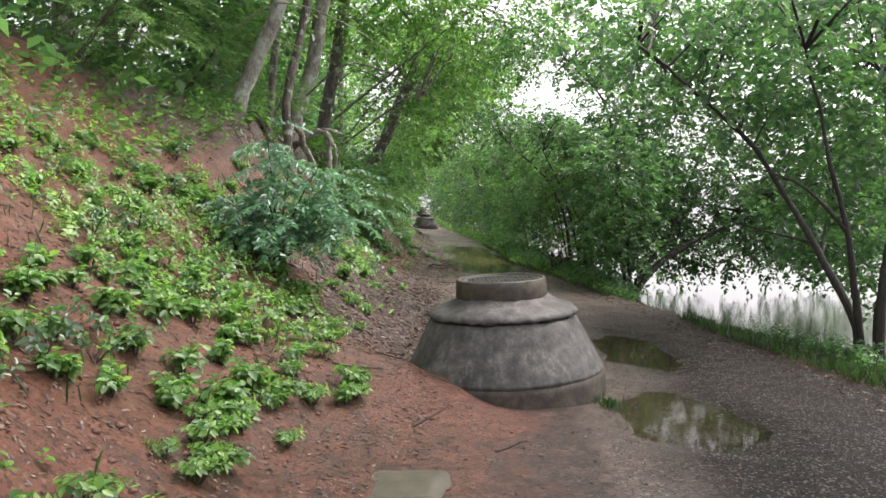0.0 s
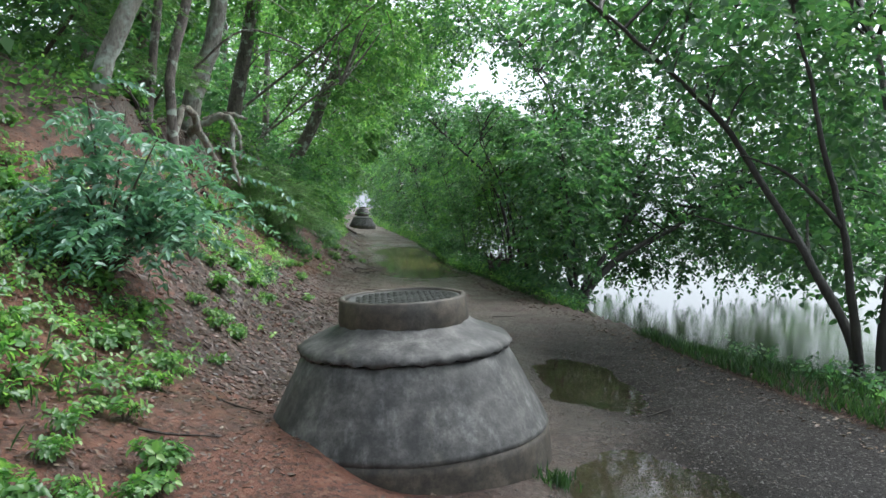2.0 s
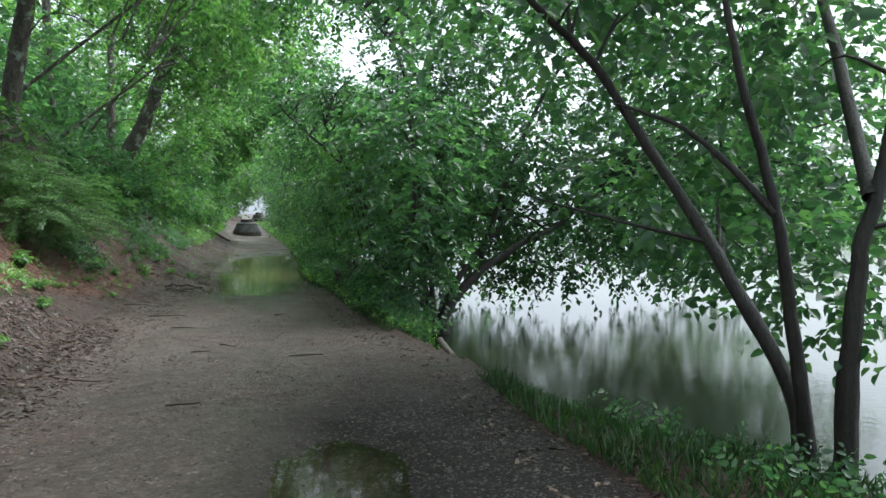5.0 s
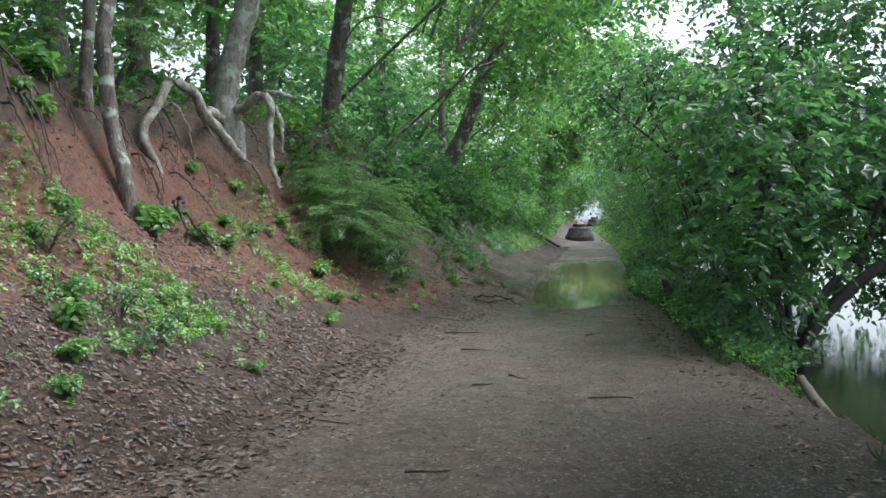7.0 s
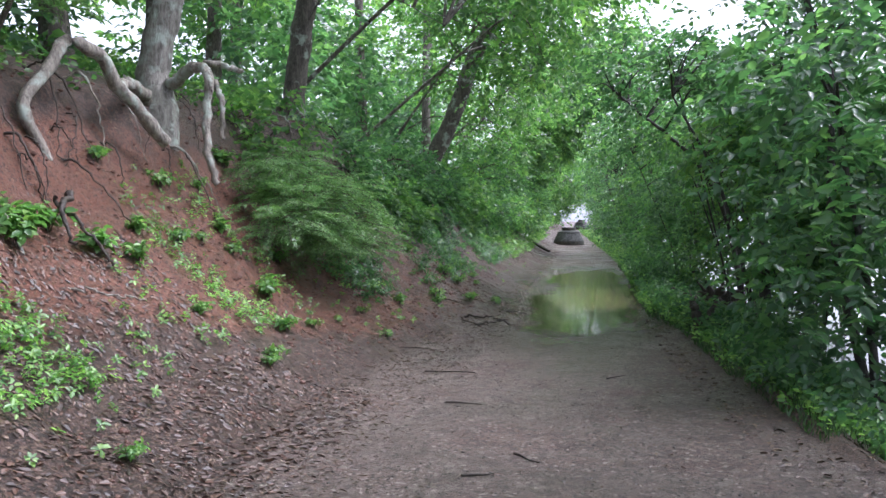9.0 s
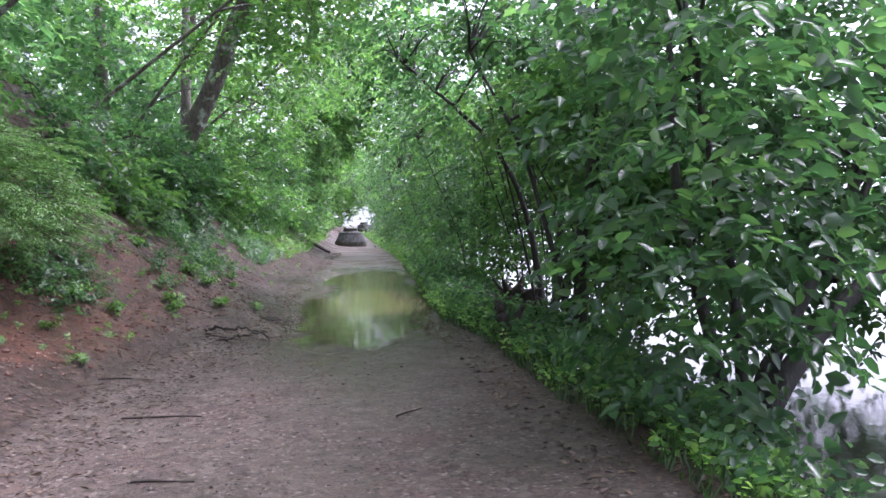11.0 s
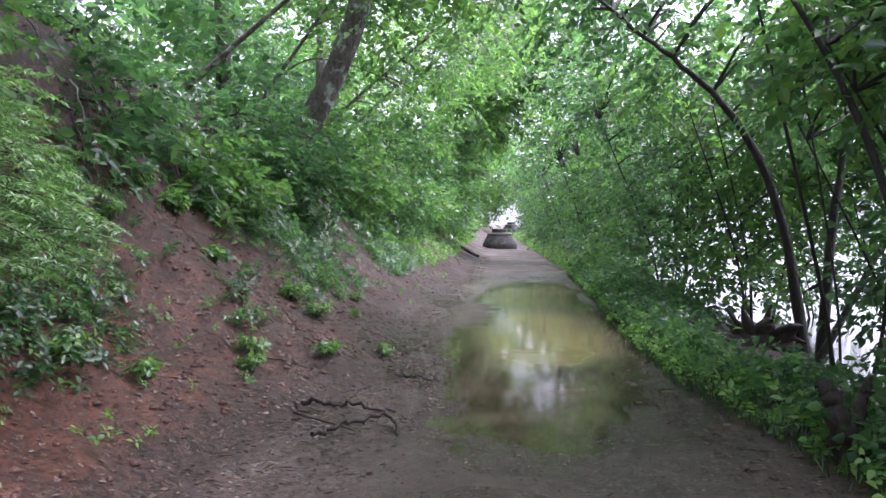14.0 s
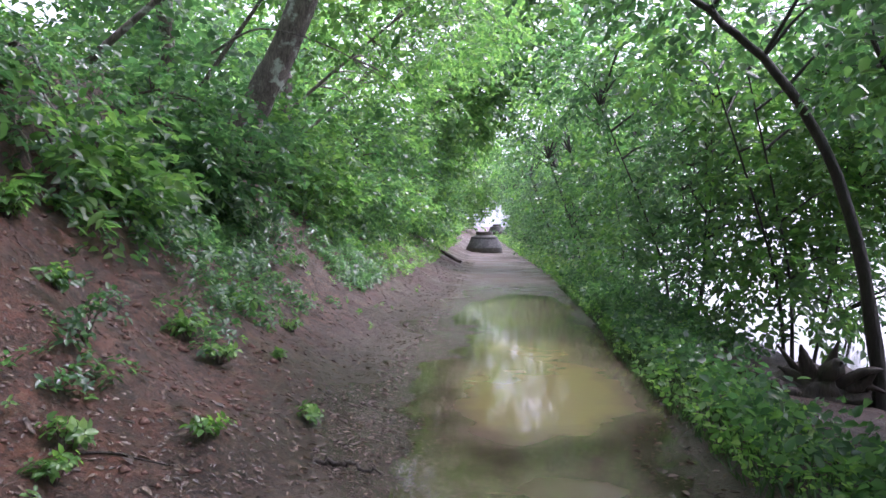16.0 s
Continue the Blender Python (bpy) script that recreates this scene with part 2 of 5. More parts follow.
def puddle_mat(name, mud, silt_reflection, cloudy):
    """Rain water over soil: clear where shallow, clouded by mud with depth, with a pale silty patch that also paints in
    the canopy's bright reflection.
    """
    m, nt, n, l, p = node_mat(name)
    n.remove(p)
    depth = n.new("ShaderNodeAttribute"); depth.attribute_name = "depth"
    reflection_att = n.new("ShaderNodeAttribute"); reflection_att.attribute_name = "silt_reflection"
    wob = tex(n, l, 2.2, 4.0)
    add = n.new("ShaderNodeMath"); add.operation = "MULTIPLY_ADD"
    l.new(wob, add.inputs[0]); add.inputs[1].default_value = 0.7
    l.new(reflection_att.outputs["Fac"], add.inputs[2])
    sm = ramp(n, l, add.outputs[0], [(0.6, (0, 0, 0)), (1.0, (1, 1, 1))])
    dif = n.new("ShaderNodeBsdfDiffuse")
    l.new(mix(n, l, sm, mud, silt_reflection), dif.inputs[0])
    clear = n.new("ShaderNodeBsdfTransparent")
    clear.inputs[0].default_value = (0.80, 0.74, 0.62, 1)
    body = n.new("ShaderNodeMixShader")
    l.new(ramp(n, l, depth.outputs["Fac"], [(0.0, (0, 0, 0)), (0.06, (cloudy,) * 3)]), body.inputs[0])
    l.new(clear.outputs[0], body.inputs[1]); l.new(dif.outputs[0], body.inputs[2])
    gl = n.new("ShaderNodeBsdfGlossy")
    gl.inputs["Roughness"].default_value = 0.03
    b = n.new("ShaderNodeBump")
    b.inputs["Strength"].default_value, b.inputs["Distance"].default_value = 0.06, 0.02
    l.new(tex(n, l, 6.0, 3.0), b.inputs["Height"])
    l.new(b.outputs[0], gl.inputs["Normal"])
    fr = n.new("ShaderNodeFresnel")
    fr.inputs[0].default_value = 1.333
    l.new(b.outputs[0], fr.inputs["Normal"])
    top = n.new("ShaderNodeMixShader")
    l.new(fr.outputs[0], top.inputs[0]); l.new(body.outputs[0], top.inputs[1]); l.new(gl.outputs[0], top.inputs[2])
    l.new(top.outputs[0], n["Material Output"].inputs[0])
    return m


def water_mat(name, col, rough, scale, strength, dist):
    m, nt, n, l, p = node_mat(name)
    tint = ramp(n, l, tex(n, l, 0.7, 3.0), [(0.3, tuple(c * 0.8 for c in col)), (0.7, tuple(c * 1.2 for c in col))])
    l.new(tint, p.inputs["Base Color"])
    p.inputs["Roughness"].default_value = rough
    p.inputs["IOR"].default_value = 1.333
    bump(n, l, p, tex(n, l, scale, 3.0), strength, dist)
    return m


LAKE_MAT = water_mat("lake_water", (0.03, 0.036, 0.022), 0.06, 9.0, 0.10, 0.03)
CLEAR_MAT = puddle_mat("clear_puddle_water", (0.060, 0.046, 0.030), (0.060, 0.046, 0.030), 0.5)
PUDDLE_MAT = puddle_mat("muddy_puddle_water", (0.185, 0.138, 0.098), (0.275, 0.222, 0.10), 0.95)

# ---- ground ----
WATER_Z = -0.33
FOOT_Y = [-8, 2, 5, 7.5, 10, 12, 14, 17, 18.5, 20, 24, 30, 45, 57, 90]
FOOT_X = [-1.3, -0.95, -0.75, -0.45, -0.3, -0.45, -0.55, -0.5, -0.3, 0.0, -0.2, -0.25, -0.8, -1.4, -3.5]
EDGE_Y = [-8, 3, 6, 7.2, 8.8, 11, 12.7, 15.5, 18.7, 20, 25, 28, 40, 55, 90]
EDGE_X = [4.9, 4.3, 4.0, 3.85, 3.68, 3.72, 3.25, 2.95, 2.75, 2.45, 2.3, 2.3, 1.9, 1.1, -1.2]
SHORE_Y = [-8, 5, 7, 8, 8.7, 9.5, 11, 12.5, 13.5, 15, 20, 25, 40, 55, 90]
SHORE_X = [7.0, 6.0, 5.8, 5.3, 4.6, 4.2, 3.95, 3.85, 3.8, 4.1, 4.6, 4.6, 4.8, 4.6, 3.5]
PUDDLES = [(2.02, 3.8, 0.64, 1.05, 0.10), (2.28, 7.3, 0.52, 1.35, 0.10), (1.28, 23.4, 1.15, 4.6, 0.11), (1.2, 29.3, 1.05, 3.9, 0.10)]
# Pale yellow patches: silty water plus bright canopy reflection put into the colour.
SILT_REFLECTION = [(1.45, 23.0, 0.62, 1.5), (1.35, 25.1, 0.5, 0.75), (1.15, 27.9, 0.65, 0.5)]


def rough_noise(x, y, s, seed):
    out = np.zeros_like(x)
    rng = np.random.RandomState(seed)
    for k in range(5):
        f = s * 1.9 ** k
        for _ in range(3):
            a, ph = rng.uniform(0, 2 * math.pi), rng.uniform(0, 2 * math.pi)
            out = out + np.sin((x * math.cos(a) + y * math.sin(a)) * f + ph + 1.3 * np.sin(y * f * 0.37 + ph)) * 0.5 ** k / 3
    return out


def ground_parts(x, y):
    """Height, path mask and clay mask at plan positions."""
    x, y = np.asarray(x, float), np.asarray(y, float)
    foot = np.interp(y, FOOT_Y, FOOT_X) + 0.12 * rough_noise(y * 0, y, 0.9, 3)
    edge = np.interp(y, EDGE_Y, EDGE_X) + 0.08 * rough_noise(y * 0, y, 1.3, 4)
    shore = np.interp(y, SHORE_Y, SHORE_X) + 0.12 * rough_noise(y * 0, y, 1.1, 5)
    d = foot - x
    near = np.interp(d, [-0.6, 0, 0.75, 1.7, 2.6, 3.6, 4.4, 7, 14, 60, 400], [0.0, 0.09, 0.47, 1.12, 1.72, 2.55, 3.3, 4.6, 6.5, 12, 20])
    far = np.interp(d, [-0.6, 0, 0.75, 1.5, 2.2, 2.5, 2.85, 4.5, 9, 60, 400], [0.0, 0.06, 0.42, 0.98, 1.62, 2.2, 2.85, 3.6, 4.6, 12, 20])
    k = np.clip((y - 7.5) / 3.5, 0, 1)
    z = near * (1 - k) + far * k
    z = z * np.clip((135 - y) / 35, 0, 1)
    rough = np.clip(d / 1.5, 0, 1)
    z = z + 0.02 * np.clip(0.5 + rough_noise(x, y, 9.0, 12), 0, 1) * np.clip(d + 0.6, 0, 1) + rough * (0.10 * rough_noise(x, y, 1.6, 7) + 0.035 * rough_noise(x, y, 6.0, 8)) + 0.018 * rough_noise(x, y, 2.2, 9) + 0.006 * rough_noise(x, y, 14.0, 10)
    for cx, cy, rx, ry, dep in PUDDLES:
        q = np.sqrt(((x - cx) / rx) ** 2 + ((y - cy) / ry) ** 2) + 0.20 * rough_noise(x, y, 2.0, 11) + 0.10 * rough_noise(x, y, 6.5, 13)
        z = z - dep * np.clip(1.25 - q, 0, 0.7) / 0.7
    near_mh = np.clip((0.55 - x) / 0.7, 0, 1)
    z = z + 0.22 * near_mh ** 2 * (3 - 2 * near_mh) * np.exp(-((y - 4.5) / 1.05) ** 2) * np.clip((x + 1.7) / 0.9, 0, 1)
    e = np.clip((x - edge) / np.maximum(shore - edge, 0.2), 0, 4)
    z = z + np.interp(e, [0, 0.25, 0.8, 1.0, 1.3, 4], [0, 0.04, -0.12, -0.36, -0.7, -1.6])
    rise = np.clip((y - 60) / 40, 0, 1) * 0.5
    z = z + rise * (x < shore)
    shift = np.interp(y, [0, 4, 6, 8.5], [1.9, 1.8, 0.9, 0.0])
    pth = np.clip((d * -1 - shift) / 0.7 + 0.25, 0, 1) * np.clip((edge - x) / 0.35 + 0.45, 0, 1)
    clay = np.clip((d - np.interp(y, [5, 9, 13, 17], [0.1, 1.0, 0.7, -0.4])) / 0.9, 0, 1) * np.interp(y, [-6, 4, 8, 11, 13, 17, 20, 30], [0.85, 0.9, 0.7, 0.6, 0.95, 0.6, 0.42, 0.3])
    clay = clay * np.clip(1.0 - (d - 2.3) / 0.7 * k, 0.1, 1)
    clay = np.maximum(clay, 1.1 * np.exp(-(((x + 0.1) / 0.8) ** 2 + ((y - 3.7) / 0.7) ** 2)))
    clay = np.maximum(clay, 0.5 * np.clip((7.5 - y) / 2, 0, 1) * np.clip((d + 2.3) / 1.2, 0, 1))
    gravel = np.clip((x - foot - 2.0 + 0.4 * rough_noise(x, y, 1.2, 14)) / 1.0, 0, 1) * np.interp(y, [0, 9, 12, 20], [1, 0.85, 0.2, 0.0])
    return z, pth, clay, gravel


def gz(x, y):
    return float(ground_parts(np.array([x]), np.array([y]))[0][0])


def grid_axis(lo, hi, fine_lo, fine_hi, step, grow=1.16):
    pts = list(np.arange(fine_lo, fine_hi, step))
    s, v = step, fine_hi
    while v < hi:
        pts.append(v); s *= grow; v += s
    pts.append(hi)
    s, v, left = step, fine_lo, []
    while v - s > lo:
        s *= grow; v -= s; left.append(v)
    left.append(lo)
    return np.array(sorted(set(left)) + pts)


def raw_mesh(name, verts, faces, mat, smooth=True):
    """A mesh from arrays of corners and of faces with one number of corners each."""
    me = bpy.data.meshes.new(name)
    verts, faces = np.asarray(verts, np.float32), np.asarray(faces, np.int32)
    n = faces.shape[1]
    me.vertices.add(len(verts)); me.vertices.foreach_set("co", verts.ravel())
    me.loops.add(faces.size); me.loops.foreach_set("vertex_index", faces.ravel())
    me.polygons.add(len(faces))
    me.polygons.foreach_set("loop_start", np.arange(0, faces.size, n, dtype=np.int32))
    me.polygons.foreach_set("loop_total", np.full(len(faces), n, np.int32))
    if smooth:
        me.polygons.foreach_set("use_smooth", np.ones(len(faces), bool))
    me.update(calc_edges=True)
    me.materials.append(mat)
    return me


def child(name, me, parent, label="", kind=""):
    ob = new(name, me)
    ob.parent = parent
    return tagged(ob, label, kind=kind)


def part(name, bm, material, parent, label="", smooth=True):
    me = bpy.data.meshes.new(name)
    bm.to_mesh(me); bm.free()
    me.materials.append(material)
    if smooth:
        me.polygons.foreach_set("use_smooth", np.ones(len(me.polygons), bool))
    return child(name, me, parent, label)


def thing(name, at, label, category, group="", kind=""):
    ob = new(name)
    ob.empty_display_size = 0.1
    ob.matrix_basis = Matrix.Translation(at)
    return tagged(ob, label, category, group, kind)


def damp_at(x, y):
    out = np.zeros_like(x)
    for cx, cy, rx, ry, dep in PUDDLES:
        q = np.sqrt(((x - cx) / rx) ** 2 + ((y - cy) / ry) ** 2) + 0.2 * rough_noise(x, y, 2.4, 15)
        out = np.maximum(out, np.clip((1.75 - q) / 0.6, 0, 1))
    return out


gx = grid_axis(-400, 700, -4.6, 4.6, 0.08)
gy = grid_axis(-300, 700, -3.5, 28, 0.095)
GX, GY = np.meshgrid(gx, gy)
zz, mp, mc, mg = ground_parts(GX, GY)
nx, ny = len(gx), len(gy)
ii = np.arange(nx * ny).reshape(ny, nx)
quads = np.stack([ii[:-1, :-1], ii[:-1, 1:], ii[1:, 1:], ii[1:, :-1]], -1).reshape(-1, 4)
me = raw_mesh("ground", np.stack([GX, GY, zz], -1).reshape(-1, 3), quads, GROUND_MAT)
for nm, arr in (("path", mp), ("clay", mc), ("gravel", mg), ("damp", damp_at(GX, GY))):
    att = me.attributes.new(nm, "FLOAT", "POINT")
    att.data.foreach_set("value", arr.ravel().astype(np.float32))
ground = tagged(new("ground", me), "wet gravel footpath and red clay bank with leaf litter", "ground", kind="structure")


def sheet(name, x0, x1, y0, y1, z, mat, label, category):
    me = raw_mesh(name, [(x0, y0, z), (x1, y0, z), (x1, y1, z), (x0, y1, z)], [(0, 1, 2, 3)], mat, False)
    return tagged(new(name, me), label, category, kind="structure")


sheet("water", 2.6, 690, -290, 690, WATER_Z, LAKE_MAT, "calm dark lake water reflecting the bright overcast sky", "lake")


def puddle(x0, x1, y0, y1, mat, label):
    """A sheet of water over a hollow, only where the ground lies under it."""
    level, step = -0.046, 0.07
    X, Y = np.meshgrid(np.arange(x0, x1, step), np.arange(y0, y1, step))
    deep = level - ground_parts(X, Y)[0]
    silt_reflection = np.zeros_like(X)
    for cx, cy, rx, ry in SILT_REFLECTION:
        silt_reflection = np.maximum(silt_reflection, np.clip(1.5 - np.sqrt(((X - cx) / rx) ** 2 + ((Y - cy) / ry) ** 2), 0, 1))
    idx = np.arange(X.size).reshape(X.shape)
    q = np.stack([idx[:-1, :-1], idx[:-1, 1:], idx[1:, 1:], idx[1:, :-1]], -1).reshape(-1, 4)
    q = q[deep.ravel()[q].max(1) > -0.004]
    me = raw_mesh("puddle", np.stack([X, Y, np.full_like(X, level)], -1).reshape(-1, 3), q, mat)
    for nm, arr in (("depth", np.clip(deep, 0, 1)), ("silt_reflection", silt_reflection)):
        me.attributes.new(nm, "FLOAT", "POINT").data.foreach_set("value", arr.ravel().astype(np.float32))
    tagged(new("puddle", me), label, "puddle", kind="structure")


puddle(1.1, 2.95, 2.4, 5.3, CLEAR_MAT, "dark clear rain puddle on the wet gravel")
puddle(1.5, 3.0, 5.5, 9.2, CLEAR_MAT, "dark clear rain puddle on the wet gravel")
puddle(-0.3, 2.7, 17.0, 35.0, PUDDLE_MAT, "shallow muddy brown rain puddle on the gravel path")

# ---- plant building ----
def unit(v):
    return v / np.maximum(np.linalg.norm(v, axis=-1, keepdims=True), 1e-6)


def leaf_arrays(P, D, N, L, W, lite=False):
    """Folded six-cornered leaves, or four-cornered ones for far plants."""
    D = unit(D); S = unit(np.cross(D, N)); N = np.cross(S, D)
    L, W = L[:, None], W[:, None]
    fold = 0.16 * W * N
    if lite:
        v = np.stack([P, P + 0.45 * L * D + 0.5 * W * S + fold, P + L * D - 0.12 * L * N, P + 0.45 * L * D - 0.5 * W * S + fold], 1)
        return v.reshape(-1, 3), np.arange(len(P) * 4).reshape(-1, 4)
    v = np.stack([P, P + 0.3 * L * D + 0.5 * W * S + fold, P + 0.68 * L * D + 0.4 * W * S + fold * 0.7 - 0.04 * L * N,
                  P + L * D - 0.16 * L * N, P + 0.68 * L * D - 0.4 * W * S + fold * 0.7 - 0.04 * L * N, P + 0.3 * L * D - 0.5 * W * S + fold], 1)
    n = len(P)
    b = np.arange(n)[:, None] * 6
    f = np.concatenate([b + np.array([[0, 1, 2, 3]]), b + np.array([[0, 3, 4, 5]])], 0)
    return v.reshape(-1, 3), f


def spray_leaves(P, D, length, count, leaf, width, rng, droop=0.25, stiff=0.5, lite=False):
    """Twigs at P along D, with alternate leaves on both sides; the leaves lie flat and droop."""
    n = len(P)
    D = unit(D)
    up = np.array([0, 0, 1.0]) + rng.normal(0, 0.28, (n, 3))
    S = unit(np.cross(D, up)); U = np.cross(S, D)
    k = np.arange(count)
    t = (k + 1) / count
    side = np.where(k % 2, 1.0, -1.0)
    length = np.asarray(length) * np.ones(n)
    base = P[:, None] + D[:, None] * (length[:, None, None] * t[None, :, None]) - np.array([0, 0, 1.0]) * (droop * length[:, None] * t[None] ** 2)[..., None]
    d = D[:, None] * stiff + S[:, None] * side[None, :, None] * 0.8 + rng.normal(0, 0.25, (n, count, 3)) - np.array([0, 0, 0.25])
    nn = U[:, None] + rng.normal(0, 0.38, (n, count, 3))
    sz = rng.uniform(0.6, 1.2, (n, count)) * leaf
    return leaf_arrays(base.reshape(-1, 3), d.reshape(-1, 3), nn.reshape(-1, 3), sz.ravel(), (sz * width * rng.uniform(0.85, 1.15, sz.shape)).ravel(), lite)


def tube(points, radii, sides=8, rough=0.0, seed=0):
    """Corners and faces of a bent, tapered stem."""
    P, R = np.array(points, float), np.array(radii, float)
    n = len(P)
    T = unit(np.gradient(P, axis=0))
    ref = np.array([0.31, 0.83, 0.2]) if abs(T[0][2]) > 0.5 else np.array([0.1, 0.2, 1.0])
    A = unit(np.cross(T, ref)); B = np.cross(T, A)
    a = np.arange(sides) * 2 * math.pi / sides
    rng = np.random.RandomState(seed)
    wob = 1 + rough * rng.uniform(-1, 1, (n, sides))
    v = P[:, None] + (R[:, None] * wob)[..., None] * (np.cos(a)[None, :, None] * A[:, None] + np.sin(a)[None, :, None] * B[:, None])
    idx = np.arange(n * sides).reshape(n, sides)
    nxt = np.roll(idx, -1, 1)
    f = np.stack([idx[:-1], nxt[:-1], nxt[1:], idx[1:]], -1).reshape(-1, 4)
    return v.reshape(-1, 3), f


def smooth_line(points, n):
    """A soft curve through the points (Catmull-Rom)."""
    P = np.array(points, float)
    Q = np.vstack([2 * P[0] - P[1], P, 2 * P[-1] - P[-2]])
    out = []
    for s in np.linspace(0, len(P) - 1.0001, n):
        i, t = int(s), s - int(s)
        a, b, c, d = Q[i:i + 4]
        out.append(0.5 * (2 * b + (c - a) * t + (2 * a - 5 * b + 4 * c - d) * t * t + (3 * b - a - 3 * c + d) * t ** 3))
    return np.array(out)


def joined(pieces):
    vs, fs, o = [], [], 0
    for v, f in pieces:
        vs.append(v); fs.append(f + o); o += len(v)
    return np.vstack(vs), np.vstack(fs)


def crown_points(blobs, count, rng, gap=0.35):
    """Places and outward ways in a crown of overlapping lobes, with gaps."""
    w = np.array([b[3] * b[4] * b[5] for b in blobs]) ** 0.75
    pick = rng.choice(len(blobs), count * 2, p=w / w.sum())
    B = np.array([b[:6] for b in blobs])[pick]
    d = unit(rng.normal(0, 1, (count * 2, 3)))
    r = rng.uniform(0, 1, (count * 2, 1)) ** 0.42
    p = B[:, :3] + d * r * B[:, 3:]
    keep = rough_noise(p[:, 0] + p[:, 2] * 1.7, p[:, 1] - p[:, 2] * 1.1, 2.6, 21) > -gap
    p, d = p[keep][:count], d[keep][:count]
    flat = d * np.array([1, 1, 0.45]) + rng.normal(0, 0.45, d.shape)
    return p, unit(flat)


def plant(name, at, limbs, blobs, sprays, label, category, leaf_m, bark_m, leaf=0.09, width=0.55, count=9, length=0.42, group="", seed=1, branches=30, sides=9, droop=0.25, gap=0.35):
    """A tree or shrub: stems (points, radii), and a crown of leafy twigs in lobes, all in world places."""
    rng = np.random.RandomState(seed)
    sprays, leaf = int(sprays * 1.55), leaf * 1.28
    ob = thing(name, at, label, category, group)
    o = np.array(at)
    stem_pts = []
    for i, (pts, r0, r1) in enumerate(limbs):
        line = smooth_line(pts, max(6, 4 * len(pts)))
        n = len(line)
        line = line + rng.normal(0, 0.12 * r0, line.shape) * np.linspace(0, 1, n)[:, None]
        rad = r0 + (r1 - r0) * np.linspace(0, 1, n) ** 0.8
        if i == 0:
            rad[0] *= 1.35; rad[1] *= 1.12
        v, f = tube(line - o, rad, sides, 0.10, seed + i)
        child("trunk" if i == 0 else "limb", raw_mesh("trunk" if i == 0 else "limb", v, f, bark_m), ob)
        stem_pts.append(line[n // 3:])
    p, d = crown_points(blobs, sprays, rng, gap)
    if stem_pts and branches:
        S = np.vstack(stem_pts)
        tubes = []
        for q in p[rng.choice(len(p), min(branches, len(p)), replace=False)]:
            s = S[np.argmin(((S - q) ** 2).sum(1) + (S[:, 2] > q[2]) * 0.5)]
            far = np.linalg.norm(q - s)
            mid = (s + q) / 2 + np.array([0, 0, 0.12 * far]) + rng.normal(0, 0.08 * far, 3)
            line = smooth_line([s, mid, q], 7)
            tubes.append(tube(line - o, np.linspace(min(0.012 + 0.008 * far, 0.035), 0.003, 7), 4))
        v, f = joined(tubes)
        child("branching", raw_mesh("branching", v, f, bark_m), ob, kind="stuff")
    v, f = spray_leaves(p - o, d, length * rng.uniform(0.6, 1.3, len(p)), count, leaf, width, rng, droop, lite=at[1] > 30 or name in ("tall_tree", "far_tree"))
    child("crown", raw_mesh("crown", v, f, leaf_m), ob, kind="stuff")
    return ob

# ---- concrete sewer manholes ----
def revolve(profile, sides, wobble=0.0, seed=0, cap=False, jag=0.0):
    bm = bmesh.new()
    rng = np.random.RandomState(seed)
    ph = rng.uniform(0, 6.28, 6)
    rows = []
    for r, z in profile:
        row = []
        for k in range(sides):
            a = 2 * math.pi * k / sides
            w = wobble * (math.sin(3 * a + ph[0] + z * 5) + 0.7 * math.sin(7 * a + ph[1] - z * 9) + 0.6 * math.sin(17 * a + ph[2] + z * 30) + 0.5 * rng.uniform(-1, 1))
            if jag and z < 0.73:
                w += rng.uniform(-1, 1) * jag
                z_jag = jag * (0.3 * math.sin(9 * a + ph[3]) + 0.5 * math.sin(31 * a + ph[4]) + 0.8 * rng.uniform(-1, 1)) * (r > 0.66)
            else:
                z_jag = 0.0
            row.append(bm.verts.new(((r + w) * math.cos(a), (r + w) * math.sin(a), z + z_jag + w * 0.6)))
        rows.append(row)
    for a, b in zip(rows, rows[1:]):
        for k in range(sides):
            bm.faces.new((a[k], a[(k + 1) % sides], b[(k + 1) % sides], b[k]))
    if cap:
        bm.faces.new(rows[-1])
    return bm


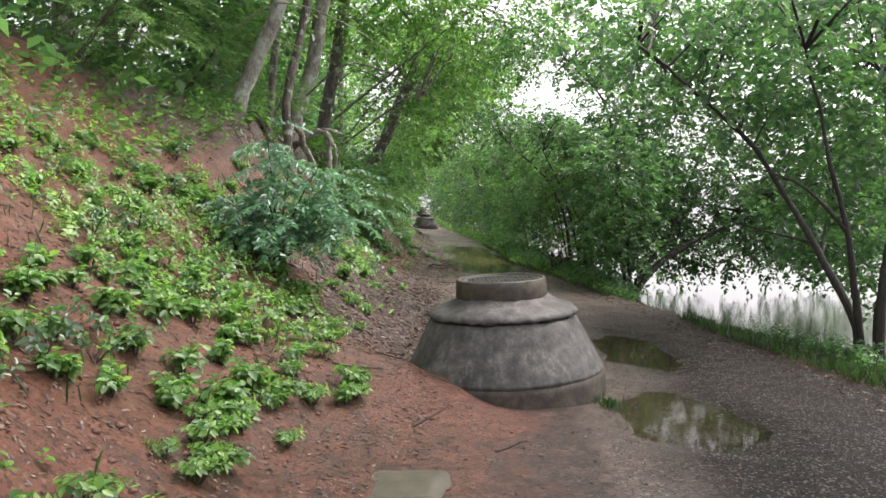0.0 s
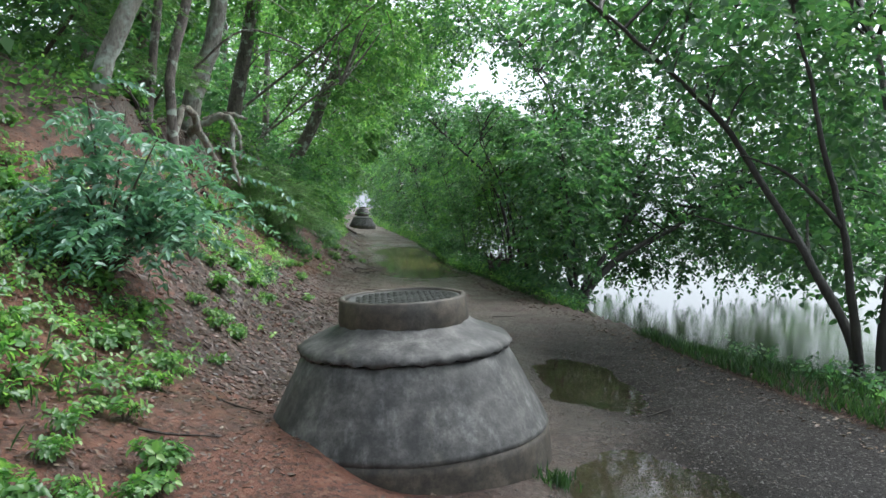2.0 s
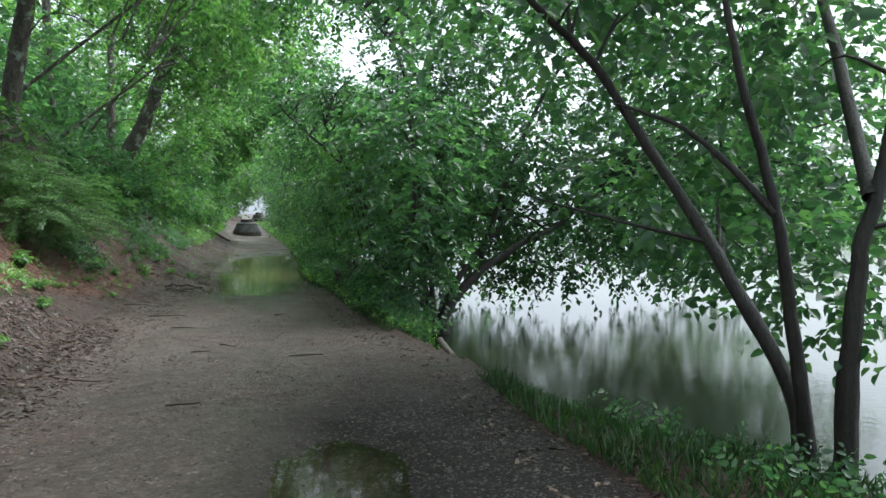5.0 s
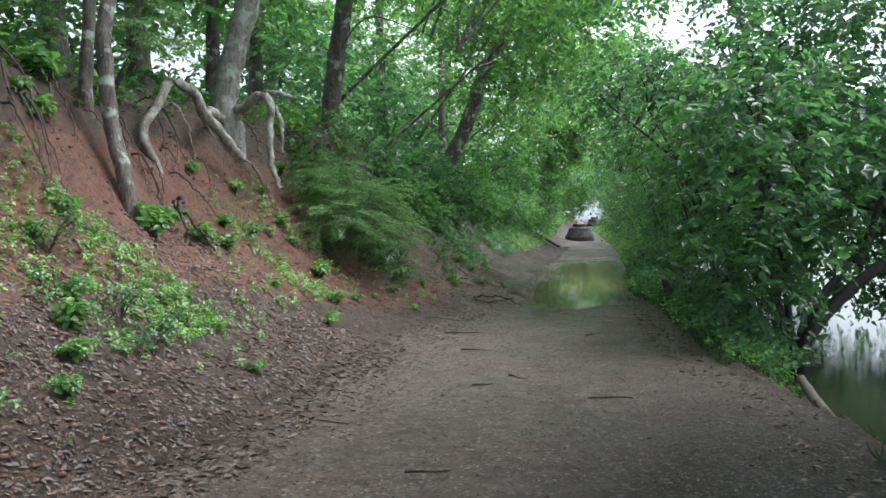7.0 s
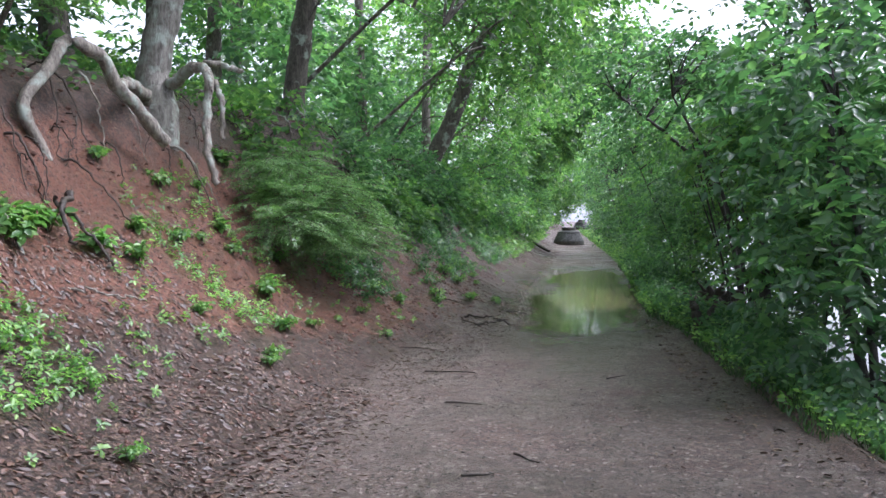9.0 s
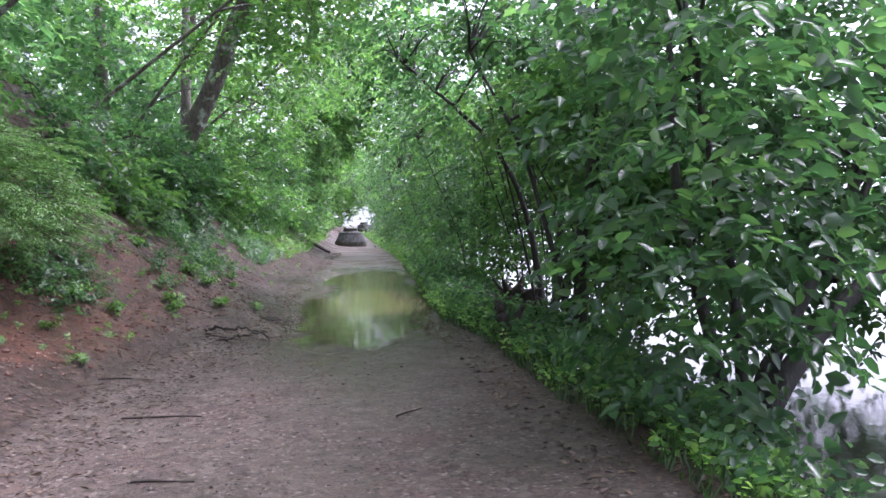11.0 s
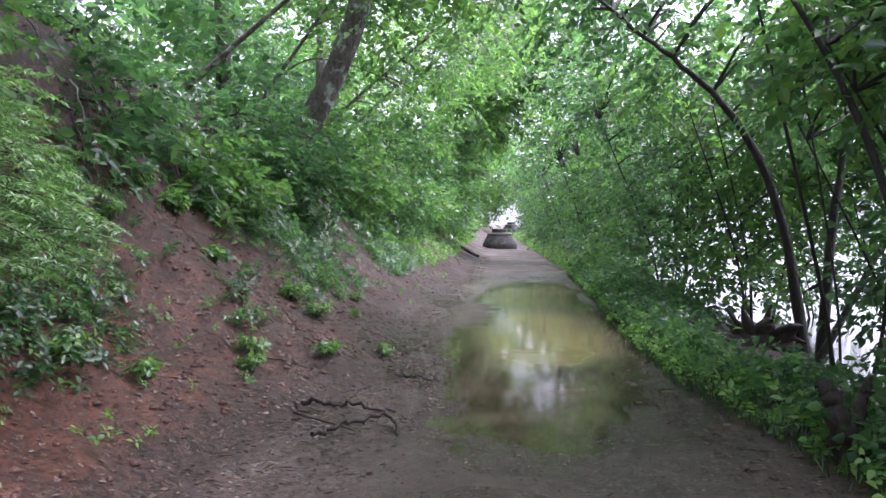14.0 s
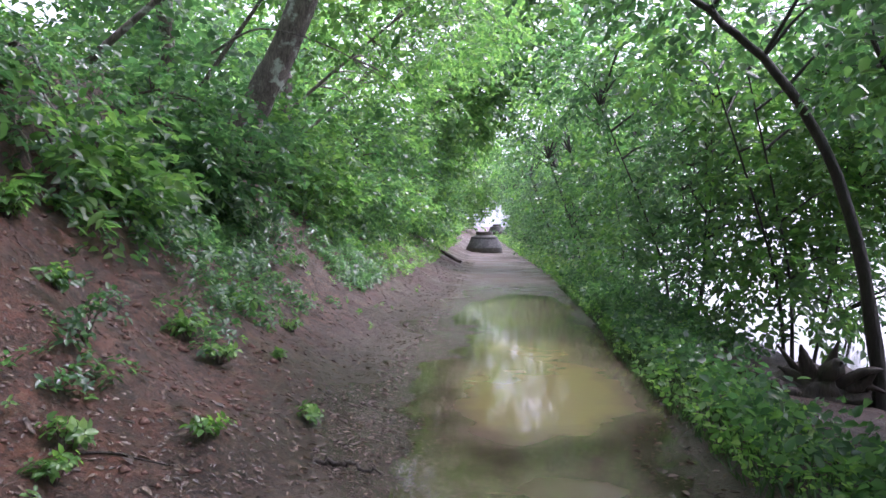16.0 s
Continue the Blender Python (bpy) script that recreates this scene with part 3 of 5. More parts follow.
def manhole(at, lean, label):
    ob = thing("manhole", at, label, "manhole", "manholes along the path")
    ob.matrix_basis = Matrix.Translation(at) @ pose(0, 0, 0, 1.0, lean, 0)
    part("base_ring", revolve([(0.93, -0.3), (0.925, 0.0), (0.918, 0.14), (0.912, 0.185), (0.89, 0.2)], 64, 0.003, 1), CONCRETE_WET, ob, "wet brown-stained concrete base ring")
    part("cone", revolve([(0.895, 0.186), (0.914, 0.2), (0.906, 0.226), (0.86, 0.32), (0.79, 0.455), (0.718, 0.595), (0.672, 0.685), (0.655, 0.697), (0.615, 0.705), (0.60, 0.73)], 96, 0.0022, 2), CONCRETE, ob)
    part("collar", revolve([(0.60, 0.716), (0.655, 0.708), (0.684, 0.708), (0.693, 0.718), (0.687, 0.738), (0.655, 0.766), (0.58, 0.797), (0.50, 0.828), (0.45, 0.852), (0.41, 0.88)], 190, 0.004, 3, False, 0.011), MORTAR, ob, "cracked flat mortar collar with a ragged rim")
    part("frame_ring", revolve([(0.42, 0.865), (0.425, 0.89), (0.418, 0.96), (0.415, 1.025), (0.405, 1.035), (0.385, 1.036), (0.378, 1.03), (0.376, 1.012)], 72, 0.0025, 4), CONCRETE_WET, ob, "brown-stained frame ring")
    lid = part("lid", revolve([(0.374, 1.0), (0.372, 1.022), (0.345, 1.024), (0.34, 1.017), (0.1, 1.019), (0.01, 1.02)], 64, 0.0, 5, True), IRON, ob, "wet cast-iron lid with raised treads")
    bm = bmesh.new()
    for i in range(-8, 9):
        for j in range(-8, 9):
            x, y = i * 0.041, j * 0.041
            if x * x + y * y < 0.105:
                m = pose(x, y, 1.0205, 0, 0, 45 if (i + j) % 2 else -45) @ Matrix.Diagonal((0.042, 0.013, 0.004, 1))
                bmesh.ops.create_cube(bm, size=1, matrix=m)
    part("tread_pattern", bm, IRON, lid, smooth=False)
    return ob


mh = manhole((0.52, 4.95, -0.02), -4.0, "weathered grey concrete manhole cone standing on the muddy path")
tagged(copy_thing(mh, Matrix.Translation((-0.62, 57.6, 0.02)) @ pose(0, 0, 0, 0, 0.5, 70)), "distant grey concrete manhole cone beside the path")
tagged(copy_thing(mh, Matrix.Translation((-1.3, 100.0, gz(-1.3, 100.0) - 0.03)) @ pose(0, 0, 0, 0, 0, 150)), "far grey concrete manhole cone near the path's end")

rng = np.random.RandomState(31)

# flat slab set in the soil
def slab():
    bm = bmesh.new()
    bmesh.ops.create_grid(bm, x_segments=14, y_segments=12, size=0.5)
    for v in bm.verts:
        e = max(abs(v.co.x), abs(v.co.y))
        v.co.x *= 0.68 + 0.03 * math.sin(v.co.y * 9); v.co.y *= 0.55
        v.co.z = 0.03 - (0.05 if e > 0.48 else 0.0) + 0.004 * math.sin(v.co.x * 31 + v.co.y * 17)
    ob = thing("stone_slab", (-0.42, 2.08, gz(-0.42, 2.08) - 0.005), "flat moss-stained stone slab sunk in the red soil", "slab")
    ob.matrix_basis = ob.matrix_basis @ pose(0, 0, 0, 2, -5, -8)
    part("top", bm, SLAB, ob)


slab()

# timber edging along the water
def edging():
    line = smooth_line([(3.85, 9.1, -0.13), (3.82, 10.4, -0.11), (3.79, 11.6, -0.1), (3.9, 13.2, -0.12)], 20)
    ob = thing("timber_edging", (3.8, 10.4, -0.12), "grey weathered timber edging beside the lake", "edging")
    v, f = tube(line - np.array([3.8, 10.4, -0.12]), np.full(20, 0.042), 6, 0.08, 4)
    child("beam", raw_mesh("beam", v, f, PLANK), ob)


edging()

# ---- trees on the bank ----
def bank_tree(name, pts, r0, r1, blobs, sprays, label, bark, seed, leafm=None, roots=3, leaf=0.12):
    x0, y0, z0 = pts[0]
    base = (x0, y0, min(z0, gz(x0, y0) - 0.15))
    pts = [base] + pts[1:]
    limbs = [(pts, r0, r1)]
    rr = np.random.RandomState(seed)
    for k in range(roots):
        a = rr.uniform(-1.6, 1.6)
        d = np.array([math.cos(a), math.sin(a)])
        q = np.array(base)
        p1 = q + np.array([*(d * 0.3), 0.05])
        p2 = q + np.array([*(d * 0.65), -0.45])
        p3 = np.array([*(q[:2] + d * 0.95), 0]); p3[2] = gz(p3[0], p3[1]) - 0.06
        if k == 0:
            z0 = q[2] + 2.2 + 0.15 * (seed % 5)
            limbs.append(([q + np.array([0.1, 0, 2.2]), (q[0] + 0.9, q[1] - 0.3, z0 + 0.25), (q[0] + 1.9, q[1] - 0.5, z0 - 0.05), (q[0] + 2.7, q[1] - 0.4, z0 - 0.5)], 0.022, 0.005))
        limbs.append(([q + np.array([0, 0, 0.25]), p1, p2, p3], r0 * 0.26, 0.012))
    return plant(name, base, limbs, blobs, sprays, label, "tree", leafm or LEAF_TREE, bark, leaf=leaf, width=0.55, count=8, length=0.5, group="trees on the bank", seed=seed, branches=26, sides=12)


bank_tree("tree", [(-3.6, 10.85, 2.2), (-3.45, 10.85, 2.85), (-3.3, 10.85, 3.5), (-3.0, 10.9, 4.2), (-2.6, 10.9, 5.4), (-2.2, 11.0, 8.0)], 0.155, 0.10, [(-2.5, 11, 8.5, 2.6, 2.6, 1.6)], 330, "leaning grey-barked tree on the eroded bank top", BARK_PALE, 41)
bank_tree("tree", [(-2.66, 12.6, 1.55), (-2.72, 12.6, 1.96), (-2.85, 12.6, 2.41), (-2.9, 12.6, 3.08), (-2.91, 12.65, 3.69), (-2.6, 12.9, 5.5), (-2.4, 13, 8.5)], 0.085, 0.075, [(-2.6, 13.5, 9.0, 2.4, 2.4, 1.6)], 300, "slim tree with rough bark rooted on the bank face", BARK_BROWN, 42, roots=1)
bank_tree("tree", [(-3.36, 12.85, 2.35), (-3.3, 12.8, 2.75), (-3.27, 12.8, 3.2), (-3.2, 12.9, 4.5), (-3.1, 13.2, 7.5)], 0.085, 0.06, [(-3.1, 13.4, 8.0, 1.8, 2.0, 1.2)], 160, "slim brown tree standing close beside another on the bank", BARK_BROWN, 46, roots=0)
bank_tree("tree", [(-3.3, 15.95, 1.9), (-3.24, 16.0, 2.55), (-3.35, 16.1, 3.0), (-3.38, 16.1, 3.4), (-3.1, 16.15, 4.3), (-2.85, 16.2, 5.6), (-2.5, 16.4, 9)], 0.23, 0.15, [(-2.4, 16.5, 9.2, 2.6, 2.6, 1.8), (-0.8, 18, 7.2, 1.8, 2.2, 0.9)], 420, "pale lichen-covered tree undercut at the bank edge", BARK_PALE, 43, roots=0)
bank_tree("tree", [(-3.35, 20.2, 2.2), (-3.3, 20.2, 2.9), (-3.22, 20.2, 4.0), (-2.95, 20.2, 5.5), (-2.6, 20.3, 9)], 0.22, 0.15, [(-2.2, 20.5, 7.4, 2.6, 2.4, 1.6), (-0.4, 21.5, 6.6, 1.6, 1.8, 0.8)], 460, "dark-barked tree on the bank above the path", BARK_BROWN, 44)
bank_tree("tree", [(-3.2, 27.3, 1.6), (-2.9, 27.3, 2.2), (-2.45, 27.3, 3.1), (-2.0, 27.3, 3.9), (-1.6, 27.3, 5.0), (-0.4, 27.4, 7.6), (0.2, 27.6, 9.5)], 0.27, 0.15, [(-1.4, 28.6, 7.6, 2.4, 2.6, 1.2), (0.5, 27, 6.6, 1.6, 2.0, 0.9)], 560, "brown tree leaning over the path from the bank", BARK_BROWN, 45)
for i, (x, y, r) in enumerate([(-5.3, 17.0, 0.2), (-5.2, 19.2, 0.16), (-4.7, 14.2, 0.15), (-6.4, 23.5, 0.2), (-5.4, 31, 0.2), (-7.6, 27, 0.22), (-6.5, 11.5, 0.2), (-8.5, 19, 0.22), (-4.6, 36, 0.2), (-6, 44, 0.22), (-7, 6.5, 0.2), (-9, 13.5, 0.22)]):
    z = gz(x, y) - 0.1
    h = 9.5 + (i * 37 % 10) * 0.25
    s = ((i * 53) % 7 - 3) * 0.12
    plant("tree", (x, y, z), [([(x, y, z), (x + s * 0.4, y, z + 3), (x + s, y + 0.2, z + h)], r, r * 0.5)],
          [(x + s, y, z + h * 0.8, 2.4, 2.6, 2.0), (x + s + 0.6, y + 0.6, z + h * 0.55, 1.9, 2.0, 1.3), (x + 0.5, y - 0.4, z + 2.4, 1.3, 1.6, 0.9)], 220,
          "straight dark-trunked woodland tree behind the bank", "tree", LEAF_TREE, BARK_BROWN, leaf=0.15, count=8, length=0.6, group="woodland trees", seed=60 + i, branches=16)


# ---- exposed roots under the undercut trees ----
def root(name, lines, label, mat, seed):
    base = lines[0][0][0]
    ob = thing(name, base, label, "root")
    for k, (pts, r0, r1) in enumerate(lines):
        line = smooth_line(pts, 22)
        line = line + np.random.RandomState(seed + k).normal(0, 0.012, line.shape)
        v, f = tube(line - np.array(base), np.linspace(r0, r1, 22), 8, 0.16, seed + k)
        child("root_strand", raw_mesh("root_strand", v, f, mat), ob)


root("arched_root", [([(-3.02, 13.75, 2.05), (-3.1, 13.55, 2.5), (-3.09, 13.9, 2.93), (-3.05, 14.1, 3.18), (-2.96, 14.4, 3.12), (-2.92, 14.65, 2.87), (-2.81, 14.9, 2.62), (-2.73, 15.2, 2.33)], 0.05, 0.075),
                     ([(-2.9, 14.65, 2.85), (-3.1, 15.2, 2.95), (-3.3, 15.8, 2.9)], 0.055, 0.08)], "pale arched bare root looping out of the bank", ROOT_MAT, 71)
root("hanging_root", [([(-3.15, 16.05, 3.1), (-2.75, 15.9, 3.25), (-2.5, 15.75, 3.1), (-2.5, 15.65, 2.6), (-2.4, 15.55, 2.2), (-2.3, 15.5, 1.9)], 0.07, 0.035),
                      ([(-3.15, 16.2, 3.2), (-2.7, 16.1, 3.32), (-2.3, 16.2, 3.25)], 0.06, 0.03),
                      ([(-2.6, 15.9, 3.2), (-2.38, 15.8, 2.9), (-2.35, 15.75, 2.4)], 0.04, 0.025)], "bare weathered roots hanging over the eroded clay", ROOT_MAT, 75)
root("root_snag", [([(-2.55, 13.4, 1.75), (-2.35, 13.0, 1.62), (-2.2, 12.9, 1.33)], 0.03, 0.012), ([(-2.5, 13.1, 1.7), (-2.3, 13.2, 1.45), (-2.1, 13.3, 1.15)], 0.018, 0.012)], "dark broken root sticking out of red clay", ROOT_DARK, 79)
root("white_root", [([(-2.0, 12.6, 1.02), (-1.85, 12.7, 1.0), (-1.7, 12.75, 0.95), (-1.6, 12.95, 0.92)], 0.012, 0.006)], "thin pale root lying on the bank", ROOT_MAT, 81)
root("exposed_root", [([(0.05, 18.2, 0.08), (0.2, 18.5, 0.10), (0.42, 18.75, 0.07), (0.5, 18.5, 0.02)], 0.016, 0.008), ([(-0.2, 18.9, 0.12), (0.1, 18.85, 0.13), (0.4, 18.85, 0.08)], 0.018, 0.008), ([(0.05, 20.2, 0.05), (0.3, 20.3, 0.055), (0.55, 20.2, 0.02)], 0.018, 0.008)], "dark roots and twigs raised out of the path edge", ROOT_DARK, 83)

# tangle of fine dark roots under the crest
r6 = np.random.RandomState(61)
for k in range(64):
    y = r6.uniform(9.5, 24)
    x = float(np.interp(y, FOOT_Y, FOOT_X)) - r6.uniform(2.35, 2.9)
    z = gz(x, y)
    e = (x + r6.uniform(0.1, 0.5), y + r6.uniform(-0.4, 0.4))
    root("crest_root", [([(x - 0.25, y, z + 0.12), (x, y, z + 0.16), ((x + e[0]) / 2 + 0.05, (y + e[1]) / 2, (z + gz(*e)) / 2 + 0.08), (e[0], e[1], gz(*e) - 0.02)], r6.uniform(0.006, 0.022), 0.004)], "dark root trailing from the crest of the bank", ROOT_DARK if k % 5 else ROOT_MAT, 900 + k)

# ---- shrubs and saplings on the bank ----
def locust():
    rr = np.random.RandomState(7)
    at = (-1.9, 6.5, gz(-1.9, 6.5) - 0.02)
    ob = thing("locust_sapling", at, "blue-green locust sapling with feathery compound leaves on the bank", "sapling")
    o = np.array(at)
    tips = [(-1.75, 6.4, 2.3), (-2.35, 6.2, 1.95), (-1.0, 6.5, 1.8), (-1.4, 6.0, 2.05), (-1.9, 5.8, 1.7), (-2.2, 6.8, 2.3), (-1.25, 6.9, 2.05), (-1.6, 5.9, 1.45), (-2.1, 5.9, 1.35), (-1.2, 6.2, 1.4), (-2.55, 6.5, 1.7), (-0.85, 6.3, 1.55), (-2.0, 6.2, 2.45)]
    P, D = [], []
    for k, tip in enumerate(tips):
        t = np.array(tip)
        line = smooth_line([o, o * 0.55 + t * 0.45 + np.array([0, 0, 0.15]), t], 10)
        v, f = tube(line - o, np.linspace(0.018, 0.004, 10), 6)
        child("stem", raw_mesh("stem", v, f, TWIG_MAT), ob)
        for s in np.linspace(0.4, 1.0, 15):
            q = line[min(9, int(s * 9))]
            a = rr.uniform(0, 6.28)
            P.append(q + rr.normal(0, 0.04, 3)); D.append((math.cos(a), math.sin(a) - 0.25, rr.uniform(-0.05, 0.35)))
    v, f = spray_leaves(np.array(P) - o, np.array(D), rr.uniform(0.42, 0.68, len(P)), 30, 0.078, 0.48, rr, 0.45, 0.15)
    child("foliage", raw_mesh("foliage", v, f, LEAF_BLUE), ob, kind="stuff")


locust()


def hemlock(at, blobs, sprays, seed, label):
    """Drooping boughs, each a flat frond of side twigs with two rows of short needles."""
    r2 = np.random.RandomState(seed)
    ob = thing("hemlock_shrub", at, label, "shrub")
    o = np.array(at)
    p, d = crown_points(blobs, sprays, r2, 0.6)
    heart = np.array(blobs[0][:3])
    v, f = tube(smooth_line([o, (o + heart) / 2 + np.array([0.1, 0, 0.12]), heart], 10) - o, np.linspace(0.04, 0.012, 10), 8, 0.1, seed)
    child("trunk", raw_mesh("trunk", v, f, TWIG_MAT), ob)
    tubes, TP, TD, TL = [], [], [], []
    for q, w in zip(p, d):
        w = unit(w * np.array([1, 1, 0.3]) + np.array([0.35, -0.1, 0.0]))
        ln = r2.uniform(0.3, 0.55)
        side = unit(np.cross(w, [0, 0, 1.0]))
        s = np.linspace(0, 1, 9)
        line = q + np.outer(s, w * ln) - np.outer(s ** 2, [0, 0, 0.3 * ln])
        tubes.append(tube(line - o, np.linspace(0.004, 0.0015, 9), 4))
        for k in range(1, 9):
            for sg in (-1, 1):
                TP.append(line[k]); TD.append(w * 0.75 + side * sg + np.array([0, 0, -0.15]) + r2.normal(0, 0.08, 3)); TL.append(ln * 0.42 * (1.1 - 0.75 * s[k]))
    v, f = joined(tubes)
    child("branching", raw_mesh("branching", v, f, TWIG_MAT), ob, kind="stuff")
    v, f = spray_leaves(np.array(TP) - o, np.array(TD), np.array(TL), 10, 0.040, 0.27, r2, 0.2, 0.6, lite=True)
    child("needles", raw_mesh("needles", v, f, LEAF_FIR), ob, kind="stuff")
    return ob


hemlock((-2.5, 17.4, gz(-2.5, 17.4)), [(-1.85, 17.2, 1.75, 0.75, 0.8, 0.45), (-2.2, 17.3, 2.2, 0.6, 0.7, 0.3), (-1.45, 17.1, 1.35, 0.5, 0.6, 0.25), (-1.9, 16.4, 1.5, 0.5, 0.5, 0.3)], 400, 91, "feathery green hemlock shrub hanging over the bank")
hemlock((-3.6, 13.6, gz(-3.6, 13.6)), [(-3.2, 13.7, 3.75, 0.5, 0.5, 0.35)], 40, 92, "small feathery hemlock shoot beside the roots")

hemlock((-4.9, 8.2, gz(-4.9, 8.2)), [(-4.3, 8.2, 4.3, 0.9, 1.0, 0.5), (-4.0, 7.7, 3.75, 0.7, 0.8, 0.3)], 110, 93, "dark feathery hemlock boughs above the red bank")
hemlock((-4.6, 11.8, gz(-4.6, 11.8)), [(-3.9, 11.7, 4.4, 0.9, 1.2, 0.5), (-3.6, 12.0, 3.8, 0.6, 0.8, 0.3)], 110, 94, "dark feathery hemlock boughs above the red bank")


def rosettes(P, D, n, leaf, width, rng, up=0.12):
    """Whorls of n spreading leaves at the shoot tips P, which point along D."""
    m = len(P)
    D = unit(D)
    A = unit(np.cross(D, np.array([0.3, 0.9, 0.1]))); B = np.cross(D, A)
    a = rng.uniform(0, 6.28, (m, 1)) + np.arange(n)[None] * (2.4 + rng.normal(0, 0.2, (m, 1)))
    out = np.cos(a)[..., None] * A[:, None] + np.sin(a)[..., None] * B[:, None]
    d = out + D[:, None] * up + rng.normal(0, 0.18, out.shape)
    nn = D[:, None] + 0.3 * out + np.array([0, 0, 0.5]) + rng.normal(0, 0.22, out.shape)
    base = P[:, None] - D[:, None] * (leaf * 0.9 * np.arange(n)[None, :, None] / n) + out * leaf * 0.12
    sz = leaf * rng.uniform(0.6, 1.2, (m, n))
    return leaf_arrays(base.reshape(-1, 3), d.reshape(-1, 3), nn.reshape(-1, 3), sz.ravel(), (sz * width).ravel())


def low_plant(name, label, category, stems, height, leaf, width, count, mat, seed, group, spread=0.5):
    rr = np.random.RandomState(seed)
    ob = thing(name, (0, 0, -50), label, category, group)
    P, D = [], []
    for k in range(stems):
        a = rr.uniform(0, 6.28); ln = height * rr.uniform(0.5, 1.1)
        d = np.array([math.cos(a) * spread, math.sin(a) * spread, 1.0]) * rr.uniform(0.7, 1.1)
        tip = d * ln
        line = smooth_line([(0, 0, -0.03), tip * 0.5 + np.array([0, 0, 0.04]), tip], 6)
        v, f = tube(line, np.linspace(0.005, 0.002, 6), 4)
        child("stem", raw_mesh("stem", v, f, TWIG_MAT), ob)
        for q in (line[3], line[-1]):
            P.append(q); D.append((d[0] + rr.normal(0, 0.25), d[1] + rr.normal(0, 0.25), 0.8))
        if rr.uniform() < 0.6:
            b = rr.uniform(0, 6.28)
            P.append(line[4] + np.array([math.cos(b), math.sin(b), 0.1]) * leaf * 1.1); D.append((math.cos(b) * 0.6, math.sin(b) * 0.6, 0.8))
    v, f = rosettes(np.array(P), np.array(D), count, leaf, width, rr)
    child("foliage", raw_mesh("foliage", v, f, mat), ob, kind="stuff")
    return ob


protos = [
    low_plant("oak_seedling", "bright green oak seedling with glossy wet leaves on the bank", "seedling", 6, 0.28, 0.098, 0.66, 6, LEAF_LOW, 1, "bank seedlings"),
    low_plant("oak_seedling", "bright green oak seedling with glossy wet leaves on the bank", "seedling", 7, 0.22, 0.08, 0.64, 5, LEAF_LOW, 2, "bank seedlings", 0.7),
    low_plant("wild_herb", "low leafy green herb growing out of the red soil", "herb", 8, 0.18, 0.065, 0.6, 5, LEAF_LOW, 3, "bank herbs", 0.9),
    low_plant("wild_herb", "low leafy green herb growing out of the red soil", "herb", 6, 0.12, 0.05, 0.66, 5, LEAF_LOW, 4, "bank herbs", 1.0),
    low_plant("bramble", "trailing bramble with small toothed leaves on the bank", "bramble", 9, 0.30, 0.06, 0.6, 4, LEAF_SHRUB, 5, "bank brambles", 1.1),
]
rr = np.random.RandomState(19)
spots = []
for k in range(330):
    y = rr.uniform(-0.5, 26) if k > 200 else rr.uniform(-0.8, 8.5)
    foot = float(np.interp(y, FOOT_Y, FOOT_X))
    d = rr.uniform(0.15, 3.2) ** 1.0
    x = foot - d
    if k > 120 and float(rough_noise(np.array([x]), np.array([y]), 1.1, 33)[0]) < -0.1:
        continue
    spots.append((x, y, d))
for k, (x, y, d) in enumerate(spots):
    if math.hypot(x - 0.5, y - 5) < 1.15 or y < -0.9:
        continue
    big = d > 0.75 and k % 3 != 0
    src = protos[rr.choice([0, 1, 2, 4]) if big else rr.choice([2, 3, 3])]
    s = rr.uniform(0.5, 1.0)
    c = copy_thing(src, Matrix.Translation((x, y, gz(x, y))) @ pose(0, 0, 0, 0, 10, rr.uniform(0, 360)))
    c.scale = (s, s, s)
# oak seedlings crowding the foot of the bank near the start
for k in range(58):
    y = rr.uniform(1.2, 4.6)
    d = rr.uniform(-0.1, 1.9)
    x = float(np.interp(y, FOOT_Y, FOOT_X)) - d
    if math.hypot(x - 0.5, y - 5) < 1.3 or math.hypot(x + 0.42, y - 2.08) < 0.45:
        continue
    s = rr.uniform(0.55, 0.95)
    c = copy_thing(protos[k % 2] if d > 0.5 else protos[2], Matrix.Translation((x, y, gz(x, y))) @ pose(0, 0, 0, 0, 10, rr.uniform(0, 360)))
    c.scale = (s, s, s)
# single plants standing out on the bank face
for kind, x, y, s in [(0, -2.45, 12.7, 1.2), (0, -2.3, 12.4, 1.0), (1, -2.55, 13.1, 1.1), (0, -3.25, 12.0, 1.3), (1, -3.35, 12.3, 1.1), (1, -2.45, 14.2, 0.8), (2, -2.35, 14.8, 0.9), (1, -2.2, 10.6, 0.8), (2, -1.7, 10.4, 1.0), (2, -2.35, 11.2, 1.0),
                      (3, -0.75, 19.4, 1.2), (3, -0.3, 19.9, 1.0), (2, -0.62, 19.1, 0.7), (3, -0.05, 21.0, 1.0), (3, -1.0, 18.3, 1.1), (2, -0.75, 21.3, 0.8)]:
    c = copy_thing(protos[kind], Matrix.Translation((x, y, gz(x, y))) @ pose(0, 0, 0, 0, 12, (x * 977) % 360))
    c.scale = (s, s, s)
for src in protos:
    for o in (*src.children_recursive, src):
        bpy.data.objects.remove(o)

